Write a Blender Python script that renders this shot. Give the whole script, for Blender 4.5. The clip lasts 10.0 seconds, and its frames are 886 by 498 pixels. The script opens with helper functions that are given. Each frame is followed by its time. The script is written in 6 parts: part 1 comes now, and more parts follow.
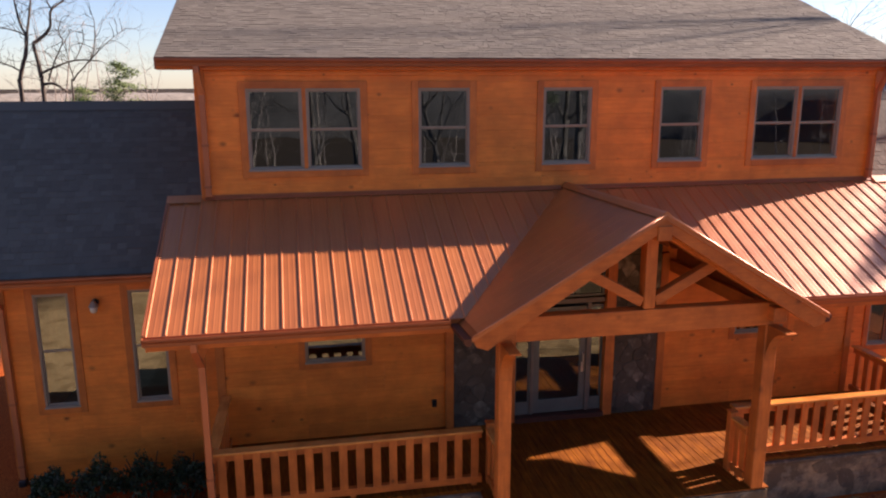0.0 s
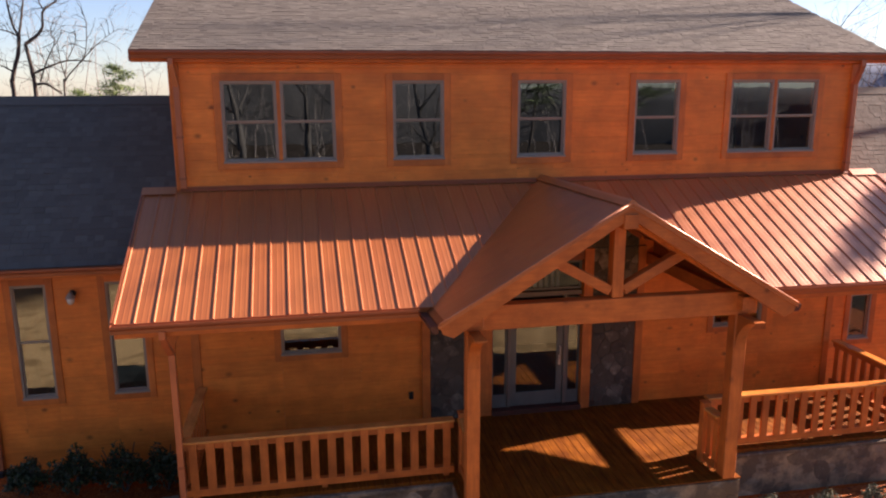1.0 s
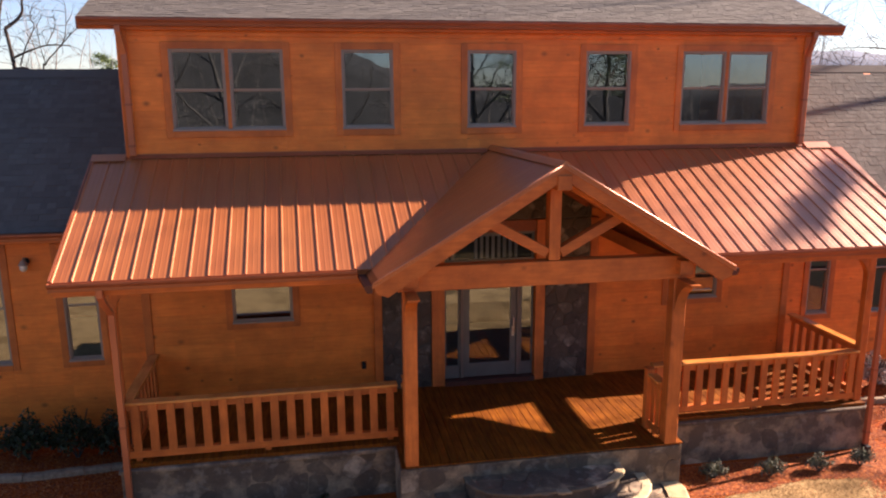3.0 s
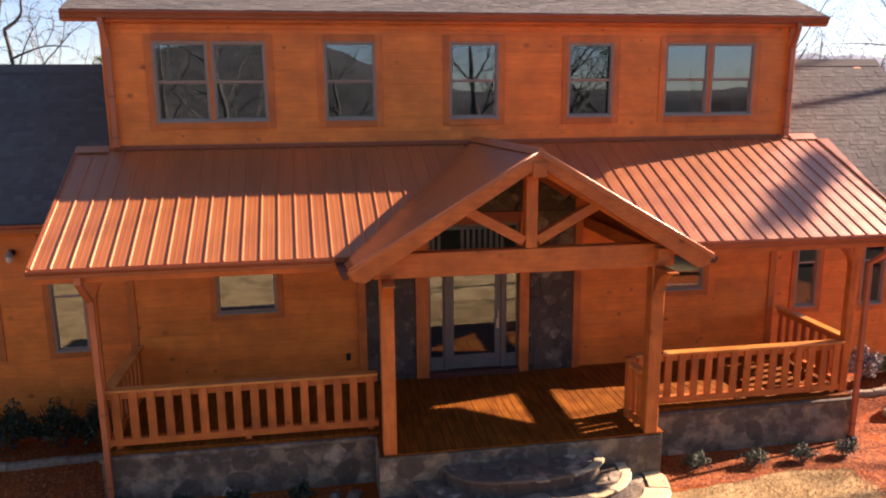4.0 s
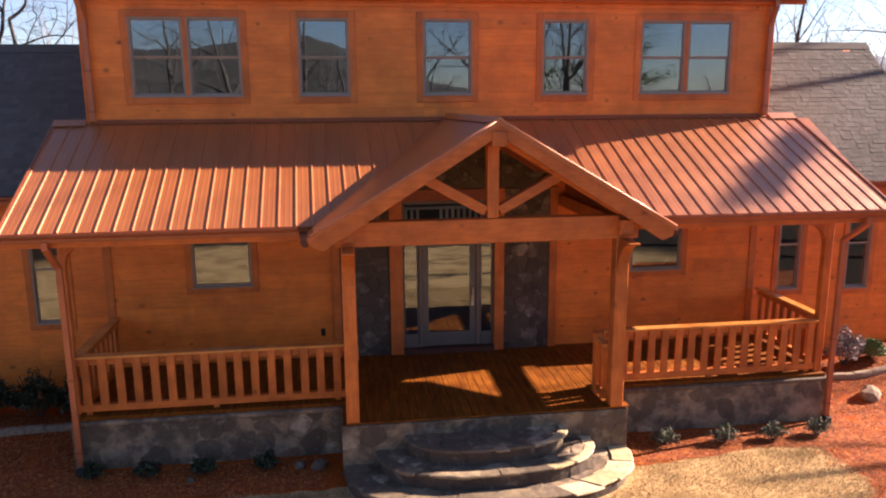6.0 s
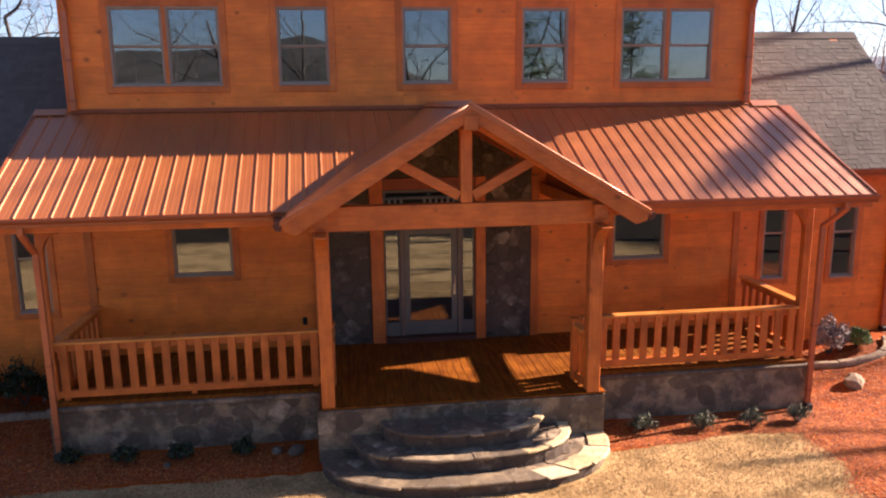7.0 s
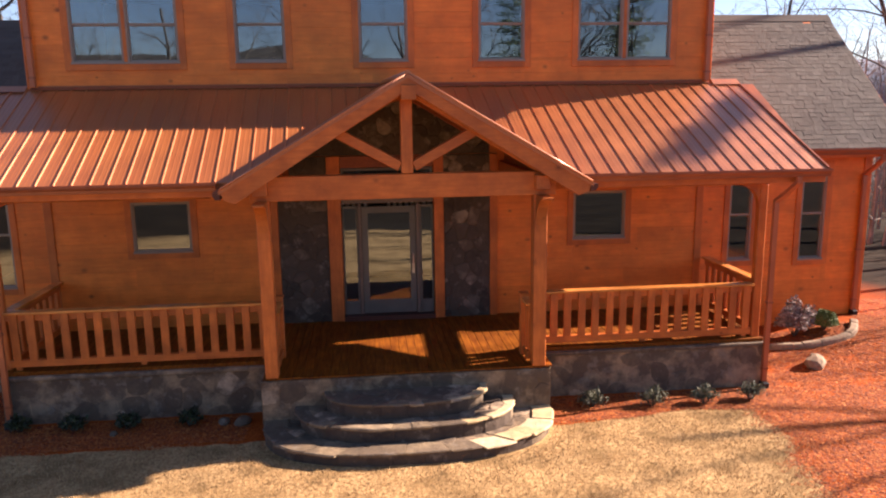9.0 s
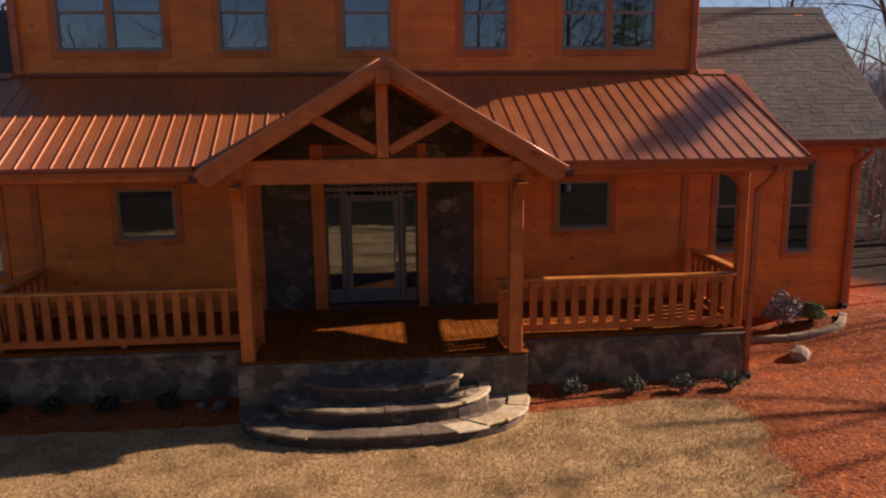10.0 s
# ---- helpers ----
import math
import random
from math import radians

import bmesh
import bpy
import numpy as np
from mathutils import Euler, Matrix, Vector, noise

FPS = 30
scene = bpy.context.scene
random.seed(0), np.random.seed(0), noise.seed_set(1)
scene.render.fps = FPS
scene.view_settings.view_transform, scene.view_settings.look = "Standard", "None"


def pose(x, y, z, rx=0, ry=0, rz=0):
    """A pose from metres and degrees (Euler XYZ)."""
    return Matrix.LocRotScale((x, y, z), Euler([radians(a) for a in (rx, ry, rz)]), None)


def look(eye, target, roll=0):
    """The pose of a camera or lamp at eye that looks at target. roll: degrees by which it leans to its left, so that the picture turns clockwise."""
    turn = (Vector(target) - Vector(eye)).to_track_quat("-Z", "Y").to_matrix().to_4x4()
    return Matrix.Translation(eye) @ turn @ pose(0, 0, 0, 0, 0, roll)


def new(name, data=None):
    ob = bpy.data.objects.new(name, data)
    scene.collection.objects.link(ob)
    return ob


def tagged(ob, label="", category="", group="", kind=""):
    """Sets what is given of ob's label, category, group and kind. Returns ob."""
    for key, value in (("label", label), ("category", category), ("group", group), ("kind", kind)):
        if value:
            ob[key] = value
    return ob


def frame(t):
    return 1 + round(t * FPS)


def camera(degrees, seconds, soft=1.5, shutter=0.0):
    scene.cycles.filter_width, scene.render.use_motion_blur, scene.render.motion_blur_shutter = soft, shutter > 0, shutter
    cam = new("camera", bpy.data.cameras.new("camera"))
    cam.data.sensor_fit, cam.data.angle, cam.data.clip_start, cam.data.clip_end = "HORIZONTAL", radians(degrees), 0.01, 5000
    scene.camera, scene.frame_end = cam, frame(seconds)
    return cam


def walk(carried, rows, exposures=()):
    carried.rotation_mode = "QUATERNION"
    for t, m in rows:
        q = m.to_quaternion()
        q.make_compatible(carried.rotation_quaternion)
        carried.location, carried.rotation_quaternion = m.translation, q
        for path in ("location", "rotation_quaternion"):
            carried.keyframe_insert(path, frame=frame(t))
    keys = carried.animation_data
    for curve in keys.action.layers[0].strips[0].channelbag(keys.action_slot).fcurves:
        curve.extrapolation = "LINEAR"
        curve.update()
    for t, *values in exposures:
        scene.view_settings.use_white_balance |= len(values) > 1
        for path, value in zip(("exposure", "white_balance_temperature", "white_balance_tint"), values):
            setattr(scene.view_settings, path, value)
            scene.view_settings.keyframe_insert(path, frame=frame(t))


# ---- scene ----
cam = camera(62.0, 10.0, soft=2.1)
PATH = [
    (0, (-2.556, -9.593, 6.294), (-2.194, -7.675, 5.86), -0.2),
    (0.5, (-2.32, -9.677, 6.195), (-1.965, -7.756, 5.765), -0.2),
    (1, (-2.071, -9.796, 6.063), (-1.72, -7.872, 5.645), -0.3),
    (1.5, (-1.84, -9.903, 5.928), (-1.492, -7.978, 5.514), -0.4),
    (2, (-1.616, -9.992, 5.789), (-1.269, -8.067, 5.371), -0.5),
    (2.5, (-1.381, -10.08, 5.671), (-1.037, -8.155, 5.248), -0.3),
    (4, (-0.714, -10.329, 5.291), (-0.398, -8.395, 4.888), -0.5),
    (4.5, (-0.514, -10.402, 5.182), (-0.215, -8.466, 4.782), -0.5),
    (5, (-0.306, -10.473, 5.066), (-0.021, -8.534, 4.667), -0.5),
    (5.5, (-0.107, -10.547, 4.95), (0.166, -8.606, 4.551), -0.4),
    (7, (0.572, -10.754, 4.579), (0.817, -8.808, 4.188), -0.7),
    (7.5, (0.857, -10.822, 4.451), (1.088, -8.874, 4.06), -0.8),
    (8, (1.128, -10.881, 4.338), (1.35, -8.932, 3.949), -0.8),
    (8.5, (1.412, -10.949, 4.21), (1.622, -8.998, 3.826), -0.8),
    (9, (1.681, -11.012, 4.062), (1.879, -9.057, 3.686), -0.8),
    (9.5, (1.974, -11.083, 3.926), (2.153, -9.126, 3.555), -0.7),
    (10, (2.218, -11.121, 3.795), (2.384, -9.162, 3.427), -0.6),
]
FADE = [(0.0, -0.26), (2.2, -0.20), (4.0, -0.02), (9.0, -0.06), (9.2, -0.12), (9.5, -0.56), (9.75, -0.97), (10.0, -1.36)]
BASE_STOPS = 2.08
walk(cam, [(t, look(eye, target, roll)) for t, eye, target, roll in PATH], [(t, BASE_STOPS + s, 6850, 26) for t, s in FADE])

# ---- light and exposure ----
SUN = Vector((4.74, 0.92, 2.68)).normalized()          # towards the sun
world = bpy.data.worlds.new("sky")
scene.world = world
world.use_nodes = True
wn, wl = world.node_tree.nodes, world.node_tree.links
sky = wn.new("ShaderNodeTexSky")
sky.sky_type = "NISHITA"
sky.sun_disc = False
sky.sun_elevation = math.asin(SUN.z)
sky.sun_rotation = math.atan2(SUN.x, SUN.y)
sky.altitude = 600
sky.air_density, sky.dust_density, sky.ozone_density = 1.0, 0.4, 3.2
haze = wn.new("ShaderNodeMix")
haze.data_type, haze.blend_type = "RGBA", "MULTIPLY"
haze.inputs[0].default_value = 1.0
haze.inputs[7].default_value = (0.98, 1.0, 1.05, 1)
wl.new(sky.outputs[0], haze.inputs[6])
wl.new(haze.outputs[2], wn["Background"].inputs[0])
wn["Background"].inputs[1].default_value = 0.048
sun_data = bpy.data.lights.new("sun", "SUN")
sun_data.energy, sun_data.angle, sun_data.color = 5.0, radians(0.55), (1.0, 0.86, 0.70)
sun = new("sun", sun_data)
sun.matrix_world = look(SUN * 60, (0, 0, 0))


# ---- materials ----
def material(name):
    m = bpy.data.materials.new(name)
    m.use_nodes = True
    return m, m.node_tree.nodes, m.node_tree.links, m.node_tree.nodes["Principled BSDF"]


def ramp(n, l, source, stops):
    r = n.new("ShaderNodeValToRGB")
    el = r.color_ramp.elements
    while len(el) < len(stops):
        el.new(0.5)
    for e, (p, c) in zip(el, stops):
        e.position = p
        e.color = (*c, 1) if len(c) == 3 else c
    l.new(source, r.inputs[0])
    return r.outputs[0]


def mixed(n, l, factor, a, b, kind="MIX"):
    x = n.new("ShaderNodeMix")
    x.data_type, x.blend_type = "RGBA", kind
    if isinstance(factor, float):
        x.inputs[0].default_value = factor
    else:
        l.new(factor, x.inputs[0])
    for k, v in ((6, a), (7, b)):
        if isinstance(v, tuple):
            x.inputs[k].default_value = (*v, 1)
        else:
            l.new(v, x.inputs[k])
    return x.outputs[2]


def sums(n, l, op, a, b):
    x = n.new("ShaderNodeMath")
    x.operation = op
    for k, v in ((0, a), (1, b)):
        if isinstance(v, (int, float)):
            x.inputs[k].default_value = v
        else:
            l.new(v, x.inputs[k])
    return x.outputs[0]


def coords(n, l, scale, spread=0.0):
    """World place, shifted at random for each object, and stretched."""
    geo = n.new("ShaderNodeNewGeometry")
    m = n.new("ShaderNodeMapping")
    m.inputs["Scale"].default_value = scale
    l.new(geo.outputs["Position"], m.inputs[0])
    if spread:
        info = n.new("ShaderNodeObjectInfo")
        v = n.new("ShaderNodeCombineXYZ")
        s = sums(n, l, "MULTIPLY", info.outputs["Random"], spread)
        for k in range(3):
            l.new(s, v.inputs[k])
        l.new(v.outputs[0], m.inputs["Location"])
    return m.outputs[0]


def noise_of(n, l, vec, scale, detail=4, rough=0.55):
    t = n.new("ShaderNodeTexNoise")
    t.inputs["Scale"].default_value, t.inputs["Detail"].default_value, t.inputs["Roughness"].default_value = scale, detail, rough
    l.new(vec, t.inputs["Vector"])
    return t.outputs["Fac"]


def bumped(n, l, bsdf, height, strength, distance=0.01):
    b = n.new("ShaderNodeBump")
    b.inputs["Strength"].default_value, b.inputs["Distance"].default_value = strength, distance
    l.new(height, b.inputs["Height"])
    l.new(b.outputs[0], bsdf.inputs["Normal"])


def wood(name, dark, light, axis="x", knots=True, rough=0.5, vary=0.35, blotch=0.75):
    """Stained softwood: grain along an axis, blotches, knots, and a tone of its own for each piece."""
    m, n, l, p = material(name)
    s = {"x": (0.7, 7, 7), "y": (7, 0.7, 7), "z": (7, 7, 0.7)}[axis]
    v = coords(n, l, s, 61.0)
    grain = noise_of(n, l, v, 3.0, 6, 0.65)
    col = ramp(n, l, grain, [(0.28, dark), (0.72, light)])
    broad = noise_of(n, l, coords(n, l, (1, 1, 1)), 2.3, 4, 0.6)
    col = mixed(n, l, ramp(n, l, broad, [(0.36, (0.0, 0.0, 0.0)), (0.70, (blotch, blotch, blotch))]), col, tuple(c * 0.62 for c in dark))
    if knots:
        k = {"x": (0.75, 1, 1), "y": (1, 0.75, 1), "z": (1, 1, 0.75)}[axis]
        vo = n.new("ShaderNodeTexVoronoi")
        vo.voronoi_dimensions = "2D"
        vo.inputs["Scale"].default_value = 3.0
        vo.inputs["Randomness"].default_value = 1.0
        flat = n.new("ShaderNodeSeparateXYZ")
        l.new(coords(n, l, k, 23.0), flat.inputs[0])
        face = n.new("ShaderNodeCombineXYZ")
        l.new(sums(n, l, "ADD", flat.outputs[0], flat.outputs[1]), face.inputs[0])
        l.new(flat.outputs[2], face.inputs[1])
        l.new(face.outputs[0], vo.inputs["Vector"])
        some = n.new("ShaderNodeSeparateColor")
        l.new(vo.outputs["Color"], some.inputs[0])
        near = ramp(n, l, sums(n, l, "MULTIPLY", vo.outputs["Distance"], sums(n, l, "ADD", sums(n, l, "MULTIPLY", some.outputs[2], 1.4), 0.7)), [(0.04, (1, 1, 1)), (0.08, (0.5, 0.5, 0.5)), (0.15, (0, 0, 0))])
        pick = sums(n, l, "MULTIPLY", sums(n, l, "GREATER_THAN", some.outputs[0], 0.68), some.outputs[1])
        col = mixed(n, l, sums(n, l, "MULTIPLY", near, pick), col, tuple(c * 0.34 for c in dark))
    info = n.new("ShaderNodeObjectInfo")
    tone = sums(n, l, "ADD", sums(n, l, "MULTIPLY", info.outputs["Random"], vary), 1 - vary / 2)
    hsv = n.new("ShaderNodeHueSaturation")
    l.new(col, hsv.inputs["Color"])
    l.new(tone, hsv.inputs["Value"])
    l.new(hsv.outputs[0], p.inputs["Base Color"])
    p.inputs["Roughness"].default_value = rough
    bumped(n, l, p, grain, 0.25, 0.004)
    return m


SIDING = wood("stained_siding", (0.76, 0.174, 0.017), (0.94, 0.268, 0.034), "x", vary=0.16, blotch=0.55)
TRIM_X = wood("stained_trim_across", (0.57, 0.132, 0.016), (0.73, 0.195, 0.029), "x", False)
TRIM_Z = wood("stained_trim_upright", (0.57, 0.132, 0.016), (0.73, 0.195, 0.029), "z", False)
TIMBER_X = wood("cedar_timber_across", (0.46, 0.104, 0.015), (0.68, 0.184, 0.031), "x", vary=0.2)
TIMBER_Y = wood("cedar_timber_deep", (0.46, 0.104, 0.015), (0.68, 0.184, 0.031), "y", vary=0.2)
TIMBER_Z = wood("cedar_timber_upright", (0.46, 0.104, 0.015), (0.68, 0.184, 0.031), "z", vary=0.35)
# glossy cedar, also paler than the rest: sun glint put into the colour
RAIL_X = wood("glint_pale_varnish_across", (0.60, 0.20, 0.040), (0.84, 0.34, 0.085), "x", True, 0.26, 0.15)
RAIL_Y = wood("glint_pale_varnish_deep", (0.60, 0.20, 0.040), (0.84, 0.34, 0.085), "y", True, 0.26, 0.15)
DECKING = wood("dark_decking", (0.088, 0.017, 0.002), (0.33, 0.106, 0.009), "y", False, 0.6, 0.08, 0.4)
DECKING.node_tree.nodes["Principled BSDF"].inputs["Specular IOR Level"].default_value = 0.15
SOFFIT = wood("stained_soffit", (0.27, 0.056, 0.009), (0.40, 0.092, 0.016), "y", False)


def metal_roofing():
    m, n, l, p = material("copper_painted_steel")
    a = noise_of(n, l, coords(n, l, (1, 0.35, 0.35), 17.0), 2.2, 5)
    col = ramp(n, l, a, [(0.25, (0.41, 0.116, 0.027)), (0.75, (0.56, 0.180, 0.044))])
    info = n.new("ShaderNodeObjectInfo")
    col = mixed(n, l, sums(n, l, "MULTIPLY", info.outputs["Random"], 0.25), col, (0.51, 0.125, 0.038))
    fine = noise_of(n, l, coords(n, l, (26, 0.5, 0.5)), 3.0, 3, 0.6)
    col = mixed(n, l, ramp(n, l, fine, [(0.40, (0.19, 0.19, 0.19)), (0.60, (0, 0, 0))]), col, (0.22, 0.060, 0.022))
    l.new(col, p.inputs["Base Color"])
    l.new(ramp(n, l, fine, [(0.2, (0.36,) * 3), (0.8, (0.46,) * 3)]), p.inputs["Roughness"])
    p.inputs["Metallic"].default_value = 0.35
    p.inputs["Coat Weight"].default_value = 0.85
    p.inputs["Coat Roughness"].default_value = 0.38
    p.inputs["Specular IOR Level"].default_value = 0.7
    bumped(n, l, p, a, 0.12, 0.01)
    return m


ROOFING = metal_roofing()


def plain(name, color, rough=0.5, metal=0.0, grain=12.0, vary=0.25, bump=0.1):
    m, n, l, p = material(name)
    a = noise_of(n, l, coords(n, l, (1, 1, 1), 9.0), grain, 5)
    lo = tuple(c * (1 - vary) for c in color)
    hi = tuple(min(1, c * (1 + vary)) for c in color)
    l.new(ramp(n, l, a, [(0.3, lo), (0.7, hi)]), p.inputs["Base Color"])
    p.inputs["Roughness"].default_value, p.inputs["Metallic"].default_value = rough, metal
    if bump:
        bumped(n, l, p, a, bump, 0.01)
    return m


GUTTER = plain("brown_gutter_paint", (0.30, 0.085, 0.035), 0.38, 0.1, 3.0, 0.12, 0.02)
PIPE = plain("copper_tan_pipe_paint", (0.44, 0.13, 0.052), 0.36, 0.1, 3.0, 0.12, 0.02)
FLASHING = plain("dark_flashing", (0.10, 0.035, 0.025), 0.45, 0.3, 4.0, 0.15, 0.02)
FRAMEGREY = plain("grey_window_vinyl", (0.30, 0.228, 0.168), 0.45, 0, 8.0, 0.08, 0.02)
DOORPAINT = plain("grey_green_door_paint", (0.125, 0.118, 0.102), 0.4, 0, 5.0, 0.10, 0.02)
JAMBPAINT = plain("brown_grey_jamb_paint", (0.155, 0.115, 0.092), 0.4, 0, 5.0, 0.10, 0.02)
BLACKMETAL = plain("black_metal", (0.02, 0.02, 0.022), 0.45, 0.4, 8.0, 0.2, 0.02)
WHITEPAINT = plain("white_paint", (0.86, 0.85, 0.82), 0.5, 0, 8.0, 0.05, 0.0)
STEEL = plain("brushed_steel", (0.55, 0.54, 0.52), 0.3, 0.9, 20.0, 0.1, 0.0)
# near-black plaster: the darkness of the rooms is put into its colour
PLASTER = plain("unlit_room_plaster", (0.035, 0.028, 0.022), 0.9, 0, 3.0, 0.06, 0.02)
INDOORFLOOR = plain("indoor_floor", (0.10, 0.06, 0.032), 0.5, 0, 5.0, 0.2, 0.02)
# paler copy of the grey bark: distance haze painted into far trees
FARBARK = plain("haze_paled_bark", (0.095, 0.085, 0.075), 0.95, 0, 9.0, 0.4, 0.3)
BARK = plain("grey_bark", (0.062, 0.050, 0.041), 0.95, 0, 9.0, 0.4, 0.5)
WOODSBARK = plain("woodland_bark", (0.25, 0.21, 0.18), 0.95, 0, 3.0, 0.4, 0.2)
EDGESTONE = plain("pale_edging_stone", (0.26, 0.186, 0.118), 0.9, 0, 14.0, 0.3, 0.5)
BULB = plain("frosted_lamp_glass", (0.62, 0.58, 0.48), 0.25, 0, 5.0, 0.05, 0.0)


def stone_mat(name, tones, rough=0.85, dirt=0.85):
    m, n, l, p = material(name)
    info = n.new("ShaderNodeObjectInfo")
    base = ramp(n, l, info.outputs["Random"], tones)
    v = coords(n, l, (1, 1, 1), 31.0)
    a = noise_of(n, l, v, 7.0, 7, 0.62)
    b = noise_of(n, l, v, 45.0, 4)
    col = mixed(n, l, 0.75, base, ramp(n, l, a, [(0.25, (0.42, 0.42, 0.42)), (0.75, (1.0, 0.98, 0.94))]), "MULTIPLY")
    w = coords(n, l, (1, 1, 1))
    grime = ramp(n, l, noise_of(n, l, w, 2.6, 6, 0.65), [(0.40, (0, 0, 0)), (0.56, (dirt, dirt, dirt))])
    col = mixed(n, l, grime, col, (0.080, 0.056, 0.038))
    lichen = ramp(n, l, noise_of(n, l, w, 5.0, 6, 0.65), [(0.56, (0, 0, 0)), (0.68, (0.6, 0.6, 0.6))])
    col = mixed(n, l, lichen, col, (0.25, 0.205, 0.155))
    l.new(col, p.inputs["Base Color"])
    p.inputs["Roughness"].default_value = rough
    bumped(n, l, p, sums(n, l, "ADD", a, sums(n, l, "MULTIPLY", b, 0.3)), 0.8, 0.025)
    return m


MORTAR = stone_mat("smeared_grey_mortar", [(0.0, (0.37, 0.262, 0.158)), (1.0, (0.41, 0.292, 0.178))], 0.95)
FIELDSTONE = stone_mat("grey_fieldstone", [(0.0, (0.15, 0.105, 0.065)), (0.45, (0.215, 0.152, 0.094)), (0.75, (0.34, 0.245, 0.155)), (0.86, (0.46, 0.345, 0.228)), (1.0, (0.66, 0.51, 0.35))])
# darker copies of fieldstone and mortar, with the porch's shade in the colour
ENTRYSHADE = stone_mat("shaded_entry_stone", [(0.0, (0.045, 0.031, 0.022)), (0.5, (0.085, 0.060, 0.042)), (0.8, (0.13, 0.095, 0.068)), (1.0, (0.38, 0.30, 0.22))])
ENTRYSHADE_MORTAR = stone_mat("shaded_entry_mortar", [(0.0, (0.11, 0.080, 0.056)), (1.0, (0.13, 0.095, 0.066))], 0.95)
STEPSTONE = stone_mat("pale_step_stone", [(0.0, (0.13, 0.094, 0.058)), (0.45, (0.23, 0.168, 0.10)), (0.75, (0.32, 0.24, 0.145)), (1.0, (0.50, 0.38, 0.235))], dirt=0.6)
# cream stone, brightened to carry the sunlight on the steps' right end
SUNNYSTONE = stone_mat("sunlit_cream_step_stone", [(0.0, (0.56, 0.40, 0.18)), (0.5, (0.66, 0.50, 0.27)), (1.0, (0.74, 0.60, 0.38))], dirt=0.15)
# step stone darkened: the shade on the risers is in this colour
RISERSHADE = stone_mat("shaded_riser_stone", [(0.0, (0.042, 0.027, 0.020)), (0.6, (0.065, 0.043, 0.032)), (1.0, (0.10, 0.070, 0.050))])


def shingle_mat():
    m, n, l, p = material("asphalt_shingle")
    info = n.new("ShaderNodeObjectInfo")
    geo = n.new("ShaderNodeNewGeometry")
    r = sums(n, l, "FRACT", sums(n, l, "ADD", info.outputs["Random"], geo.outputs["Random Per Island"]), 0)
    tone = ramp(n, l, r, [(0.0, (0.104, 0.091, 0.079)), (0.4, (0.120, 0.106, 0.092)), (0.75, (0.131, 0.116, 0.100)), (1.0, (0.150, 0.135, 0.118))])
    grit = noise_of(n, l, coords(n, l, (1, 1, 1)), 160.0, 2)
    col = mixed(n, l, 0.6, tone, ramp(n, l, grit, [(0.3, (0.6, 0.6, 0.6)), (0.7, (1, 1, 1))]), "MULTIPLY")
    stain = noise_of(n, l, coords(n, l, (0.5, 1, 1)), 1.1, 4)
    col = mixed(n, l, sums(n, l, "MULTIPLY", stain, 0.35), col, (0.16, 0.15, 0.14))
    l.new(col, p.inputs["Base Color"])
    p.inputs["Roughness"].default_value = 0.95
    p.inputs["Specular IOR Level"].default_value = 0.15
    bumped(n, l, p, grit, 0.5, 0.006)
    return m


SHINGLE = shingle_mat()


def glass_mat(name="window_glass", shine=0.21, through_tint=(0.62, 0.66, 0.66, 1)):
    m, n, l, p = material(name)
    out = n["Material Output"]
    clear = n.new("ShaderNodeBsdfTransparent")
    clear.inputs[0].default_value = through_tint
    gloss = n.new("ShaderNodeBsdfGlossy")
    gloss.inputs["Roughness"].default_value = 0.015
    gloss.inputs["Color"].default_value = (0.78, 0.92, 1.0, 1)
    wave = noise_of(n, l, coords(n, l, (1, 1, 1)), 1.3, 2)
    b = n.new("ShaderNodeBump")
    b.inputs["Strength"].default_value, b.inputs["Distance"].default_value = 0.05, 0.02
    l.new(wave, b.inputs["Height"])
    l.new(b.outputs[0], gloss.inputs["Normal"])
    mix = n.new("ShaderNodeMixShader")
    mix.inputs[0].default_value = shine
    l.new(clear.outputs[0], mix.inputs[1])
    l.new(gloss.outputs[0], mix.inputs[2])
    l.new(mix.outputs[0], out.inputs[0])
    return m


GLASS = glass_mat()
DARKGLASS = glass_mat("clear_glass", 0.05, (0.9, 0.92, 0.92, 1))


